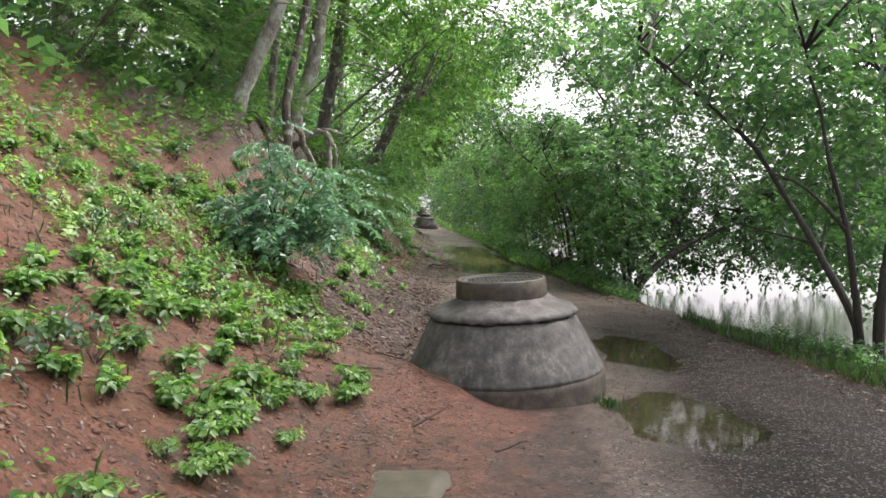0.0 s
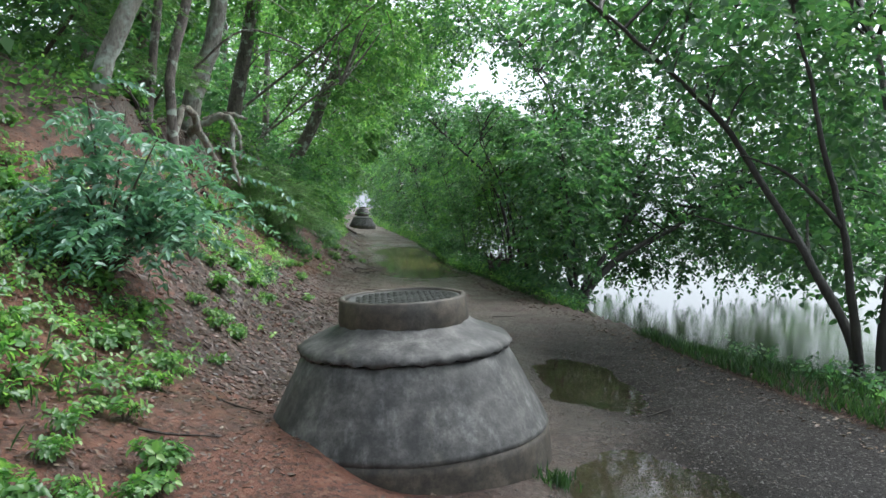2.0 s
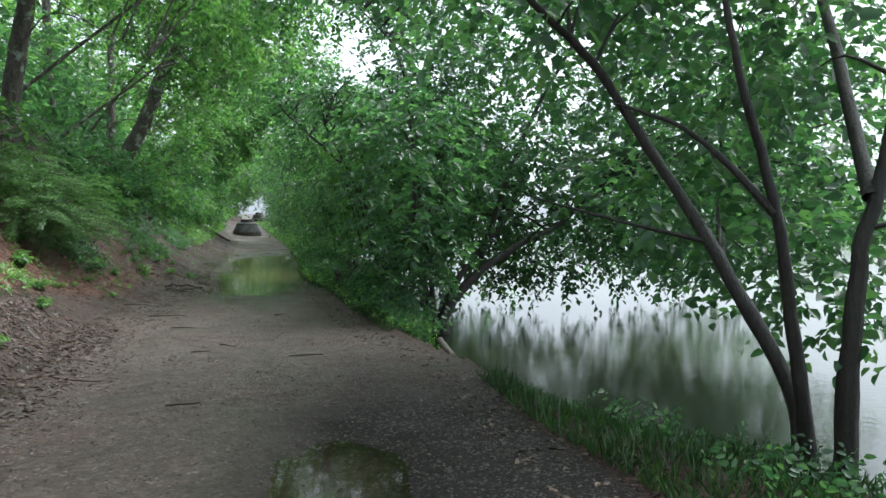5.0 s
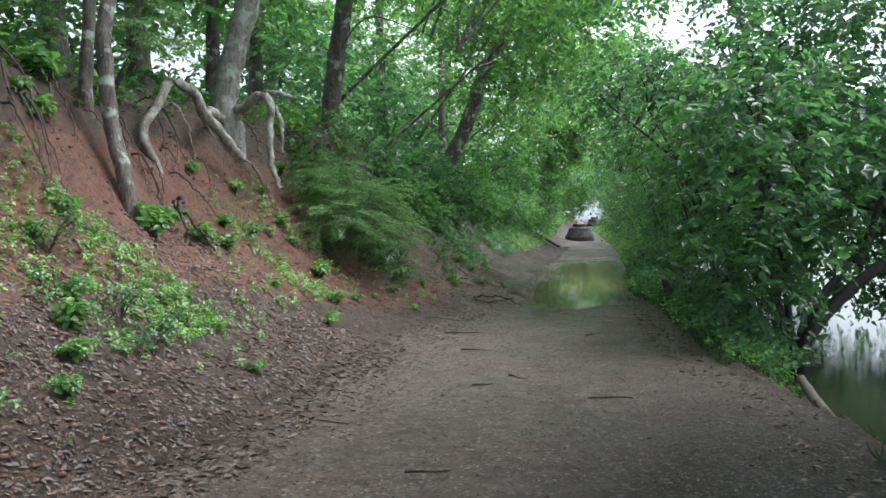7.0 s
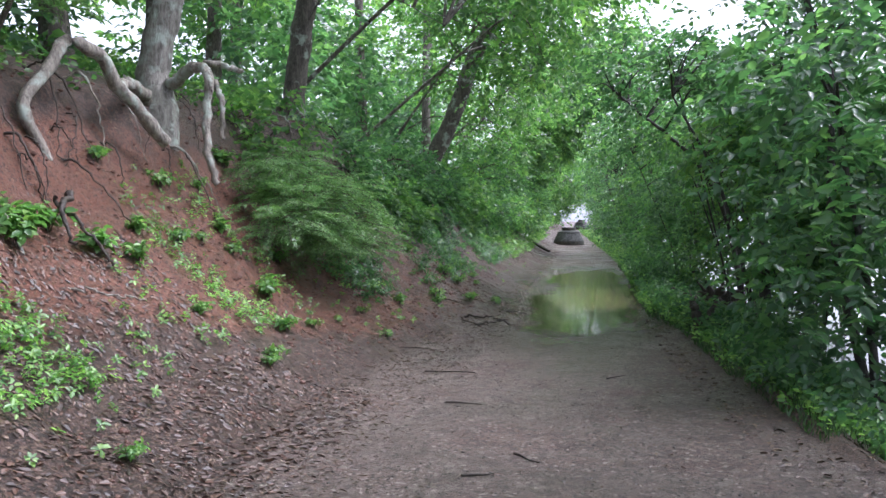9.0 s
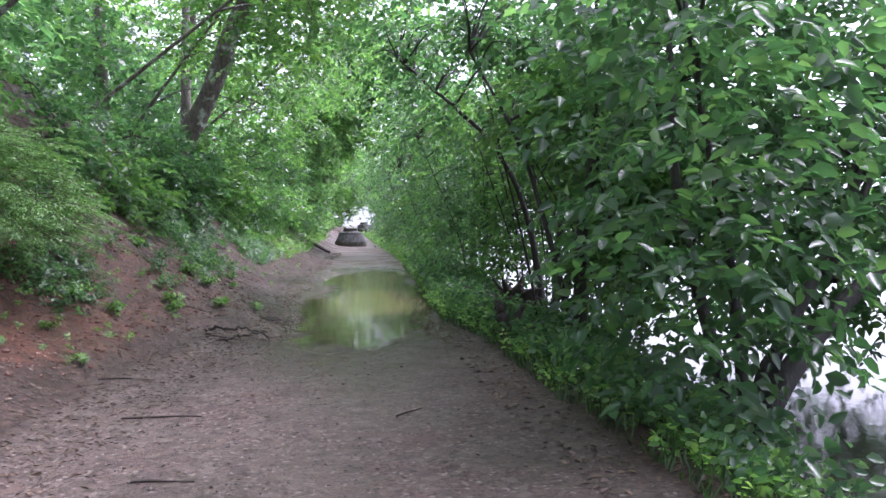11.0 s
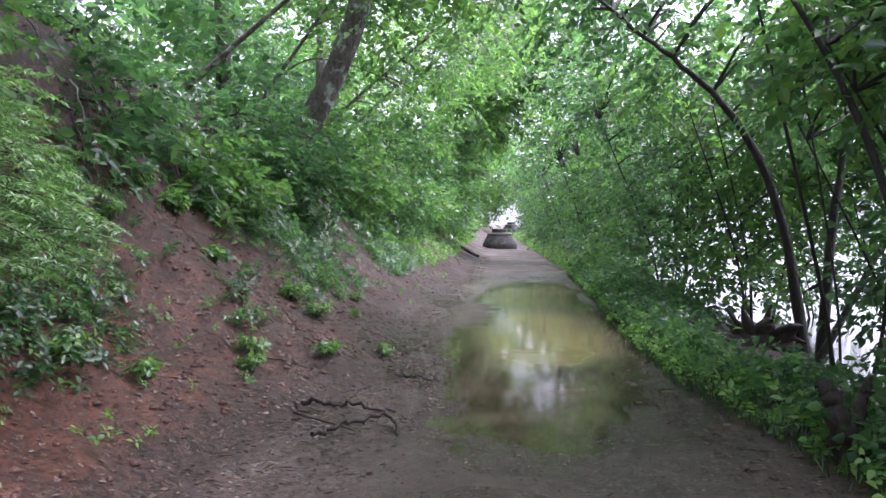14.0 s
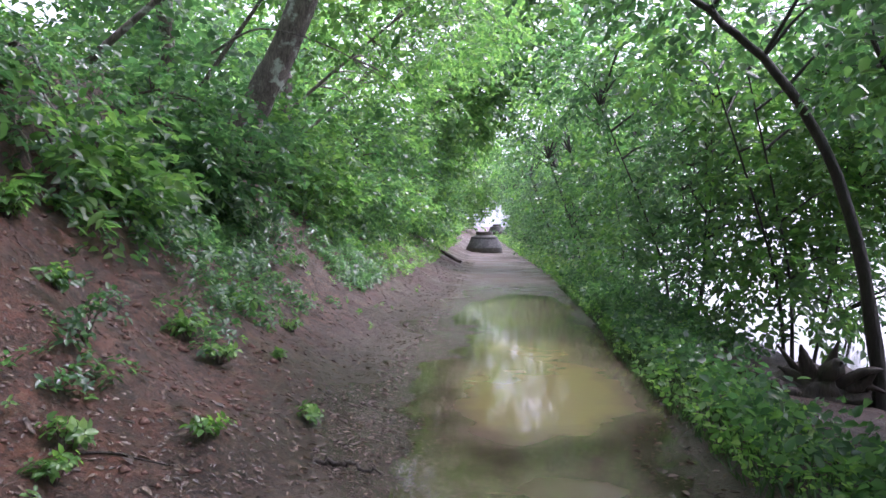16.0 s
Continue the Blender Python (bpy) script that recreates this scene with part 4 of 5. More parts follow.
# dense mixed undergrowth of the bank
def undergrowth(name, label, count, pick, leaf, width, n, length, mat, seed, up=0.6):
    r2 = np.random.RandomState(seed)
    x, y = pick(r2, count)
    z = ground_parts(x, y)[0]
    dry = z > WATER_Z - 0.02
    x, y, z = x[dry], y[dry], z[dry]
    a = r2.uniform(0, 6.28, len(x))
    D = np.stack([np.cos(a) + 0.4, np.sin(a), np.full(len(x), up)], 1)
    P = np.stack([x, y, z], 1)
    if name == "bank_undergrowth" and leaf < 0.08:
        D[:, :2] *= 0.5
        P = P + unit(D) * (length * r2.uniform(0.1, 1.0, len(x)))[:, None]
        v, f = rosettes(P, D, n, leaf, width, r2)
    else:
        v, f = spray_leaves(P, D, length * r2.uniform(0.5, 1.3, len(x)), n, leaf, width, r2, 0.15, 0.5, lite=float(y.mean()) > 40)
    return tagged(new(name, raw_mesh(name, v, f, mat)), label, "undergrowth", kind="stuff")


def band(y0, y1, d0, d1, thresh, seed):
    def pick(r2, count):
        y = r2.uniform(y0, y1, count * 3)
        d = r2.uniform(d0, d1, count * 3)
        x = np.interp(y, FOOT_Y, FOOT_X) - d
        ok = 0.42 + 0.75 * (rough_noise(x, y, 1.15, seed) + 0.6 * rough_noise(x, y, 4.1, seed + 50) - thresh) > r2.uniform(0.15, 1.0, len(x))
        return x[ok][:count], y[ok][:count]
    return pick


undergrowth("bank_undergrowth", "patchy low green ground plants over the red bank", 2600, band(-1.2, 8.0, 0.35, 3.8, 0.05, 33), 0.052, 0.62, 5, 0.16, LEAF_LOW, 101)
undergrowth("bank_undergrowth", "patchy low green ground plants over the red bank", 1550, band(9.2, 16.0, 0.8, 2.4, 0.0, 35), 0.042, 0.55, 5, 0.16, LEAF_LOW, 102)
undergrowth("bank_undergrowth", "dense green brambles covering the bank", 2600, band(18.5, 44, 1.3, 3.4, -0.25, 36), 0.075, 0.6, 8, 0.36, LEAF_SHRUB, 103)
undergrowth("bank_undergrowth", "low green herbs spilling down the slope", 3000, band(17.5, 31, 0.75, 2.4, -0.12, 43), 0.058, 0.55, 6, 0.2, LEAF_SHRUB, 109)
undergrowth("bank_undergrowth", "low green herbs spilling down the slope", 1100, band(30, 46, 0.6, 2.2, -0.2, 44), 0.075, 0.55, 6, 0.25, LEAF_LOW, 110)
undergrowth("bank_undergrowth", "dense green plants on the crest of the bank", 2000, band(5, 46, 2.9, 7.5, -0.3, 37), 0.10, 0.55, 9, 0.5, LEAF_TREE, 104, 0.9)
undergrowth("bank_undergrowth", "dense green bushes on the far bank", 1300, band(44, 105, 0.9, 6.0, -0.5, 40), 0.2, 0.6, 8, 0.8, LEAF_TREE, 106, 0.9)
undergrowth("bank_undergrowth", "bright yellow-green plants on the far bank foot", 420, band(46, 62, 0.7, 2.6, -0.6, 41), 0.11, 0.6, 8, 0.5, LEAF_LOW, 107, 0.9)
undergrowth("bank_undergrowth", "patchy low green ground plants over the red bank", 420, band(-8, -1, 0.5, 4.5, 0.0, 42), 0.07, 0.6, 7, 0.24, LEAF_LOW, 108)
undergrowth("bank_undergrowth", "sparse creeping plants at the foot of the bank", 130, band(6, 30, 0.25, 1.2, 0.25, 38), 0.04, 0.6, 8, 0.18, LEAF_LOW, 105)

for k, (x, y, zc, rx, ry, rz, n, lm) in enumerate([(-2.5, 20.5, 2.3, 0.8, 1.2, 0.7, 150, 0), (-2.1, 22.5, 1.9, 0.8, 1.2, 0.7, 170, 1), (-2.4, 24.5, 2.5, 0.9, 1.3, 0.9, 200, 0), (-2.6, 18.6, 2.7, 0.7, 1.0, 0.6, 120, 1), (-1.9, 26.0, 2.2, 0.8, 1.2, 0.7, 160, 0),
                                                   (-2.2, 29.5, 2.4, 1.1, 1.5, 1.1, 260, 1), (-1.7, 32, 2.6, 1.2, 1.6, 1.2, 260, 0), (-1.9, 35.5, 2.6, 1.3, 1.8, 1.4, 260, 1), (-1.8, 39.5, 2.9, 1.4, 2.0, 1.6, 260, 0), (-2.2, 43.5, 3.2, 1.4, 2.0, 1.6, 250, 1),
                                                   (-3.1, 48, 3.0, 1.5, 2.4, 1.8, 250, 0), (-3.4, 53, 3.2, 1.6, 2.6, 2.0, 250, 1), (-3.9, 59, 3.2, 1.8, 3.0, 2.2, 250, 0), (-5.4, 66, 3.4, 2.0, 3.4, 2.4, 250, 1), (-6.2, 75, 3.6, 2.2, 4, 2.6, 250, 0), (-7, 85, 3.6, 2.4, 4.5, 2.8, 250, 1), (-7.5, 96, 4, 3, 5, 3, 260, 1)]):
    x -= 0.45 if y < 46 else 0.0
    bz = gz(x - 0.4, y) - 0.05
    far = 1.0 if y < 40 else 1.5
    plant("bank_shrub", (x - 0.4, y, bz), [([(x - 0.4, y, bz), (x - 0.2, y, (bz + zc) / 2), (x, y, zc)], 0.04, 0.015), ([(x - 0.4, y + 0.1, bz), (x + 0.1, y + 0.3, zc + rz * 0.4)], 0.03, 0.01)],
          [(x, y, zc, rx, ry, rz), (x + rx * 0.5, y - 0.3, zc - rz * 0.5, rx * 0.7, ry * 0.7, rz * 0.5)], int(n * 1.25), "leafy green shrub hanging down the bank", "shrub", (LEAF_SHRUB, LEAF_TREE)[lm], TWIG_MAT, leaf=0.095 * far, count=9, length=0.42 * far, group="bank shrubs", seed=200 + k, branches=22)

# canopy reaching over the path from the bank
# The two at x -3.0 are unseen crowns added to darken the bank below.
for k, (x, y, z) in enumerate([(1.0, 25, 6.3), (1.6, 20.5, 7.2), (-0.4, 32, 5.4), (-1.2, 36, 5.6), (-0.8, 42, 5.2), (-3.0, 8.6, 8.4), (-3.0, 12.5, 8.4), (-1.0, 29.0, 6.8), (-0.6, 47, 8.4), (1.6, 43, 8.0), (-1.6, 50, 5.4), (-2.0, 60, 5.4), (-3.2, 72, 5.8)]):
    bx = min(x - 3.2, -3.9)
    bz = gz(bx, y) - 0.1
    plant("tree", (bx, y, bz), [([(bx, y, bz), (bx * 0.6 + x * 0.4 - 0.1, y, bz * 0.6 + z * 0.4 + 0.2), (x, y, z + 0.6)], 0.05, 0.02)],
          [(x, y, z, 1.9, 2.6, 1.3), (x - 1.2, y + 1, z - 1.3, 1.4, 1.8, 1.1), (x + 1.1, y - 0.6, z + 0.7, 1.6, 2.0, 0.9)], 300, "light green tree arching from the bank over the path", "tree", LEAF_TREE, BARK_BROWN,
          leaf=0.12 if y < 40 else 0.19, count=9, length=0.55, group="arching trees", seed=300 + k, branches=30)

# woodland foliage on the hill above the bank
def hill_wood(name, label, count, y0, y1, d0, d1, h0, h1, leaf, seed, mat):
    leaf *= 1.35
    r2 = np.random.RandomState(seed)
    y = r2.uniform(y0, y1, count * 2)
    d = d0 + (d1 - d0) * r2.uniform(0, 1, count * 2)
    x = np.interp(y, FOOT_Y, FOOT_X) - d
    z = ground_parts(x, y)[0] + r2.uniform(h0, h1, count * 2)
    ok = rough_noise(x + z, y - z * 0.8, 0.9, seed) + 0.5 * rough_noise(x, y + z, 2.3, seed + 1) > -0.12
    P = np.stack([x, y, z], 1)[ok][:count]
    a = r2.uniform(0, 6.28, len(P))
    v, f = spray_leaves(P, np.stack([np.cos(a), np.sin(a), r2.normal(0, 0.25, len(a))], 1), r2.uniform(0.4, 0.9, len(P)), 8, leaf, 0.55, r2, lite=True)
    tagged(new(name, raw_mesh(name, v, f, mat)), label, "woods", kind="stuff")


hill_wood("hill_woods", "dense green woodland undergrowth above the bank", 3400, 3, 50, 3.6, 9, 0.2, 3.4, 0.17, 151, LEAF_SHRUB)
hill_wood("hill_woods", "dense green woodland foliage above the bank", 2600, 6, 60, 3.8, 14, 2.5, 9.0, 0.2, 153, LEAF_TREE)
hill_wood("hill_woods", "far green woodland foliage beyond the bank", 2000, 40, 120, 3.5, 22, 0.2, 12.0, 0.36, 155, LEAF_TREE)

# unseen tall trees beside and behind the path's start, added to darken the gravel
for k, (bx, by, x, z) in enumerate([(6.4, -2.0, 6.7, 7.2), (6.1, 3.0, 6.9, 7.6), (5.6, -8.0, 2.6, 6.0)]):
    bz = gz(bx, by) - 0.2
    plant("tall_tree", (bx, by, bz), [([(bx, by, bz), (bx, by, bz + 3), (x, by, z + 0.5)], 0.15, 0.06)],
          [(x, by, z, 2.8, 3.0, 1.2), (x - 2.0, by + 0.8, z + 0.5, 2.0, 2.4, 0.8)], 260, "unseen leafy tree added to shade the start of the path", "tree", LEAF_TREE, BARK_BROWN, leaf=0.17, count=8, length=0.7, group="shade trees", seed=700 + k, branches=20)
# tall canopy on the lake side
for k, (bx, by, x, z) in enumerate([(5.0, 42, 2.6, 6.2)]):
    bz = -0.6
    plant("tall_tree", (bx, by, bz), [([(bx, by, bz), (bx - 0.3, by, bz + 3), (x + 0.4, by, z + 0.5)], 0.12, 0.05)],
          [(x, by, z, 2.4, 2.8, 1.0), (x - 1.2, by + 0.8, z + 0.5, 1.8, 2.4, 0.7), (x + 1.6, by, z - 0.9, 1.8, 2.2, 1.0)], 330, "tall lakeside tree arching over the path", "tree", LEAF_TREE if k % 2 else LEAF_SHRUB, BARK_WET, leaf=0.15, count=8, length=0.6, group="tall lakeside trees", seed=720 + k, branches=30)

# ---- lakeside trees and shrubs ----
SH = "glossy dark green lakeside shrub with many thin stems"
plant("shore_tree", (5.3, 7.75, -0.25), [
    ([(5.3, 7.75, -0.28), (5.32, 7.85, 0.26), (5.07, 8.1, 0.91), (4.88, 8.4, 1.45), (4.65, 8.8, 2.05), (4.3, 8.9, 2.6), (3.83, 8.85, 3.0), (3.2, 8.8, 3.5), (2.6, 8.9, 4.0)], 0.066, 0.02),
    ([(5.36, 7.7, -0.25), (5.28, 7.7, 0.3), (5.2, 7.72, 0.81), (5.1, 7.72, 1.4), (4.98, 7.75, 1.88), (4.82, 7.75, 2.35), (4.72, 7.8, 2.9), (4.5, 7.9, 3.8)], 0.06, 0.018),
    ([(5.42, 7.45, -0.28), (5.38, 7.4, 0.5), (5.44, 7.4, 1.22), (5.6, 7.4, 1.9), (5.9, 7.5, 3.2)], 0.085, 0.03),
    ([(5.06, 7.72, 1.5), (4.8, 7.9, 1.85), (4.55, 8.1, 2.1), (4.2, 8.3, 2.25)], 0.032, 0.01),
    ([(4.92, 8.3, 1.3), (4.3, 8.5, 1.45), (3.7, 8.7, 1.62)], 0.02, 0.006),
    ([(5.0, 8.2, 1.05), (5.6, 9.4, 1.5), (6.2, 10.4, 1.85)], 0.03, 0.01),
    ([(5.5, 7.4, 1.6), (6.2, 9.0, 3.4), (7.0, 11.0, 5.0), (7.6, 12.5, 6.4)], 0.05, 0.02)],
    [(4.5, 9.6, 3.5, 1.7, 1.8, 0.9), (5.9, 8.9, 3.0, 1.2, 1.5, 1.0), (3.1, 9.2, 4.5, 1.7, 1.9, 0.7), (6.4, 10.8, 1.9, 1.3, 1.6, 0.8), (5.2, 9.4, 1.9, 0.9, 0.9, 0.5), (4.7, 7.6, 4.3, 1.8, 1.8, 0.9), (6.2, 7.2, 1.0, 0.6, 0.8, 0.7), (4.2, 11.5, 4.6, 2.0, 1.8, 1.0), (6.4, 10.4, 3.6, 1.8, 1.8, 1.2), (7.6, 11.4, 2.4, 1.4, 1.6, 1.2), (6.7, 9.2, 1.2, 0.7, 0.9, 0.7), (6.0, 9.2, 1.15, 0.7, 1.0, 0.5), (7.2, 10.2, 1.0, 1.0, 1.0, 0.6), (7.8, 12.0, 6.2, 2.4, 2.6, 1.0), (6.4, 9.0, 5.4, 1.8, 2.0, 0.8)], 1850,
    "dark wet multi-stemmed tree leaning from the lake shore over the path", "tree", LEAF_SHRUB, BARK_WET, leaf=0.10, width=0.62, count=7, length=0.42, seed=401, branches=70, sides=10, gap=0.2)
plant("arching_tree", (4.3, 15.2, -0.3), [
    ([(4.3, 15.2, -0.35), (4.36, 15.2, 0.0), (4.9, 15.45, 0.55), (5.6, 15.8, 0.95), (6.6, 16.4, 1.35), (7.4, 16.8, 2.0)], 0.11, 0.03),
    ([(4.28, 15.3, -0.3), (4.4, 15.35, 0.2), (4.8, 15.6, 0.7), (5.4, 16.0, 1.3), (6.0, 16.4, 2.2)], 0.08, 0.025),
    ([(4.2, 15.2, -0.3), (4.1, 15.3, 1.0), (3.95, 15.4, 2.0), (3.8, 15.5, 3.2)], 0.05, 0.015),
    ([(4.2, 15.4, -0.3), (4.0, 16.0, 1.4), (4.1, 16.6, 3.0), (3.8, 16.8, 4.2)], 0.055, 0.015),
    ([(5.0, 15.6, 0.8), (6.0, 16.4, 3.0), (7.4, 17.0, 5.2), (8.4, 17.4, 6.8)], 0.05, 0.015),
    ([(4.05, 16.6, 3.0), (3.9, 17.4, 4.3), (3.2, 18.4, 5.4)], 0.04, 0.012)],
    [(4.0, 15.6, 2.0, 1.05, 1.7, 1.35), (4.6, 17.6, 2.6, 1.4, 2.0, 1.6), (5.9, 16.0, 2.5, 1.4, 1.4, 0.8), (3.75, 14.6, 1.0, 0.7, 1.0, 0.75), (4.7, 17.0, 4.2, 1.3, 1.5, 0.8), (6.6, 15.8, 1.9, 1.4, 1.2, 1.0), (8.4, 16.4, 1.9, 1.5, 1.5, 1.1), (6.6, 17, 3.9, 2.0, 2.0, 1.3), (9.2, 17.2, 3.8, 2.0, 2.0, 1.4), (3.6, 14.2, 2.6, 0.8, 1.0, 0.7), (3.6, 15.2, 0.55, 0.5, 1.5, 0.5), (8.0, 15.4, 1.3, 1.4, 1.1, 0.7), (10.2, 16, 1.6, 1.6, 1.4, 1.0), (11, 17, 3.4, 1.8, 1.8, 1.5), (8.4, 17.2, 6.6, 2.6, 2.6, 1.1), (5.4, 18.2, 1.55, 1.2, 1.4, 0.75), (6.9, 17.8, 1.6, 1.3, 1.4, 0.75), (8.8, 18.4, 1.6, 1.5, 1.5, 0.8), (10.6, 18.0, 2.2, 1.6, 1.5, 1.1), (5.6, 20.0, 2.6, 1.3, 1.4, 1.0), (5.6, 18.8, 0.7, 1.3, 1.5, 0.85), (6.9, 17.8, 0.75, 1.2, 1.2, 0.75), (8.6, 18.5, 0.95, 1.5, 1.5, 0.95), (10.8, 19.4, 1.0, 1.7, 1.6, 1.0), (3.0, 18.6, 5.7, 1.9, 1.8, 0.8), (4.9, 19.0, 5.7, 1.8, 1.8, 0.9)], 4100,
    "dense dark green tree with trunks arching out over the lake", "tree", LEAF_SHRUB, BARK_WET, leaf=0.095, width=0.55, count=9, length=0.42, seed=402, branches=120, sides=10)
plant("lakeside_tree", (3.85, 18.6, -0.15), [
    ([(3.85, 18.6, -0.2), (3.83, 18.6, 0.4), (3.86, 18.6, 1.36), (4.04, 18.6, 1.9), (4.39, 18.6, 2.25), (4.8, 18.7, 2.6), (5.4, 18.8, 3.2)], 0.085, 0.03),
    ([(3.92, 18.6, 1.6), (3.98, 18.55, 2.25), (4.03, 18.5, 2.65), (4.0, 18.5, 3.6)], 0.05, 0.02),
    ([(3.8, 18.7, -0.15), (3.5, 18.8, 1.2), (3.2, 19.0, 2.2), (2.7, 19.2, 3.2)], 0.04, 0.015)],
    [(4.1, 18.8, 3.7, 1.6, 1.5, 0.9), (5.2, 18.8, 2.9, 1.2, 1.4, 0.8)], 130, "dark forked lakeside tree among shrubs", "tree", LEAF_SHRUB, BARK_WET, leaf=0.095, seed=403, branches=60)
plant("lakeside_tree", (4.15, 22.8, -0.1), [
    ([(4.2, 22.8, -0.2), (4.12, 22.8, 0.4), (3.98, 22.8, 1.2), (3.72, 22.8, 1.95), (3.35, 22.8, 2.55), (2.9, 22.8, 3.0), (2.45, 22.9, 3.4), (1.9, 23, 3.9)], 0.07, 0.02),
    ([(4.4, 22.9, -0.2), (4.5, 22.9, 1.2), (4.7, 23.0, 2.6), (4.6, 23.2, 4.0)], 0.07, 0.02),
    ([(4.3, 22.7, -0.2), (4.9, 22.8, 0.9), (5.5, 23.2, 1.8)], 0.05, 0.015)],
    [(3.6, 23.2, 3.7, 1.7, 1.7, 0.9), (2.4, 23.4, 4.3, 1.5, 1.8, 0.8), (5.0, 23.2, 2.9, 1.3, 1.6, 0.9)], 380, "slender dark tree bending from the lake over the path", "tree", LEAF_SHRUB, BARK_WET, leaf=0.095, seed=404, branches=60)
hedge = [(4.45, 19.0, 1.5, 1.05, 1), (4.9, 21.2, 1.5, 1.1, 1), (3.87, 20.5, 3.1, 0.8, 0), (4.4, 25.6, 2.0, 1.5, 1), (3.7, 28.2, 2.2, 1.7, 1), (3.9, 31, 2.3, 1.8, 1), (3.5, 34, 2.4, 1.9, 1), (3.6, 37.5, 2.4, 2.0, 1), (3.3, 41.5, 2.5, 2.1, 1), (3.2, 46, 2.5, 2.1, 1), (2.9, 51, 2.6, 2.2, 1), (2.6, 57, 2.7, 2.2, 1), (2.1, 64, 2.8, 2.3, 1), (1.6, 72, 2.9, 2.5, 1), (1.1, 81, 3.2, 2.8, 1), (1.6, 92, 4, 3.2, 1), (6.1, 24.8, 2.4, 1.1, 0), (6.2, 28.0, 2.4, 1.8, 1)]
for k, (x, y, zc, r, full) in enumerate(hedge):
    bz = gz(x, y) - 0.1
    stems = []
    r3 = np.random.RandomState(500 + k)
    for j in range(4):
        a = r3.uniform(0, 6.28)
        stems.append(([(x + 0.2 * math.cos(a), y + 0.3 * math.sin(a), bz), (x + 0.45 * math.cos(a), y + 0.6 * math.sin(a), bz + 1.2), (x - 0.3 + 1.0 * math.cos(a), y + 1.3 * math.sin(a), zc + 0.9)], r3.uniform(0.014, 0.032), 0.008))
    blobs = [(x + 0.2, y, zc, r * 0.72, r * 0.95, r * 0.85), (x - 0.7, y + 0.4, zc + r * 0.95, r * 0.85, r * 0.95, r * 0.5), (x + 1.0, y + 0.3, zc + 0.3, r * 0.7, r * 0.8, r * 0.7)]
    if full:
        blobs.append((x - 0.2, y - 0.2, 0.75, r * 0.5, r * 0.9, 0.7))
    far = 1.0 if y < 33 else (1.3 if y < 50 else 1.8)
    plant("lakeside_shrub", (x, y, bz), stems, blobs, (430 if y < 22 else 700) if y < 30 else (560 if y < 50 else 380), SH, "shrub", LEAF_SHRUB if k % 3 else LEAF_TREE, BARK_WET, leaf=0.09 * far, count=9, length=0.42 * far, group="lakeside shrubs", seed=520 + k, branches=50, sides=7)
plant("tree", (-7.0, 98, 1.0), [([(-7.0, 98, 1.0), (-5.5, 98, 4.0), (-2.0, 98, 6.5)], 0.15, 0.05)], [(-2.5, 98, 5.5, 4.2, 3.0, 2.6), (-5.5, 97, 3.4, 1.6, 2.5, 2.4)], 420, "bright green tree arching over the far end of the path", "tree", LEAF_TREE, BARK_BROWN, leaf=0.28, count=8, length=0.9, seed=811, branches=20)
plant("far_tree", (-6.0, 112, 1.0), [([(-6.0, 112, 0.4), (-5.6, 112, 3.0), (-3.0, 112, 6.0)], 0.18, 0.06)], [(-5.6, 112, 3.6, 2.3, 2.0, 3.4), (-1.8, 112, 6.1, 4.2, 2.0, 2.5), (1.6, 112, 3.4, 1.9, 2.0, 3.4)], 700, "dense green trees closing the far end of the path", "tree", LEAF_TREE, BARK_BROWN, leaf=0.34, count=8, length=1.0, seed=812, branches=16)
# low front foliage between path edge and shrubs
def verge(y0, y1, w0, w1):
    def pick(r2, count):
        y = r2.uniform(y0, y1, count)
        x = np.interp(y, EDGE_Y, EDGE_X) + w0 + (w1 - w0) * r2.uniform(0, 1, count) ** 1.3
        ok = (x < 3.05) | (y < 20.8) | (y > 24.5)
        return x[ok], y[ok]
    return pick


undergrowth("verge_plants", "fresh green leafy plants along the path edge", 1500, verge(13, 36, 0.05, 1.0), 0.065, 0.55, 8, 0.26, LEAF_LOW, 111, 0.9)
undergrowth("verge_plants", "dark green leafy plants between path and lake", 1700, verge(13, 36, 0.2, 1.5), 0.085, 0.6, 8, 0.4, LEAF_SHRUB, 114, 1.1)
undergrowth("verge_plants", "fresh green leafy plants along the path edge", 900, verge(36, 90, 0.0, 1.0), 0.09, 0.6, 9, 0.4, LEAF_LOW, 112, 1.0)
undergrowth("verge_plants", "leafy green water-side plants at the lake edge", 480, verge(-6, 9.3, 0.4, 1.9), 0.06, 0.5, 9, 0.3, LEAF_SHRUB, 113, 1.6)


def grass(name, count, pick, h, seed, label):
    r2 = np.random.RandomState(seed)
    x, y = pick(r2, count)
    z = ground_parts(x, y)[0]
    ok = z > WATER_Z - 0.03
    x, y, z = x[ok], y[ok], z[ok]
    n = len(x)
    D = np.stack([r2.normal(0, 0.35, n), r2.normal(0, 0.35, n), np.ones(n)], 1)
    N = np.stack([r2.normal(0, 1, n), r2.normal(0, 1, n), np.full(n, 0.6)], 1)
    L = h * r2.uniform(0.5, 1.3, n)
    v, f = leaf_arrays(np.stack([x, y, z], 1), D, N, L, np.full(n, 0.012))
    return tagged(new(name, raw_mesh(name, v, f, LEAF_GRASS)), label, "grass", kind="stuff")


grass("grass", 14000, verge(-7, 10.2, 0.02, 1.6), 0.12, 121, "lush wet green grass between path and lake")
grass("grass", 5000, verge(13, 34, 0.0, 0.8), 0.10, 122, "green grass along the path edge")
def tuft(r2, count):
    return r2.normal(1.36, 0.06, count), r2.normal(4.28, 0.06, count)


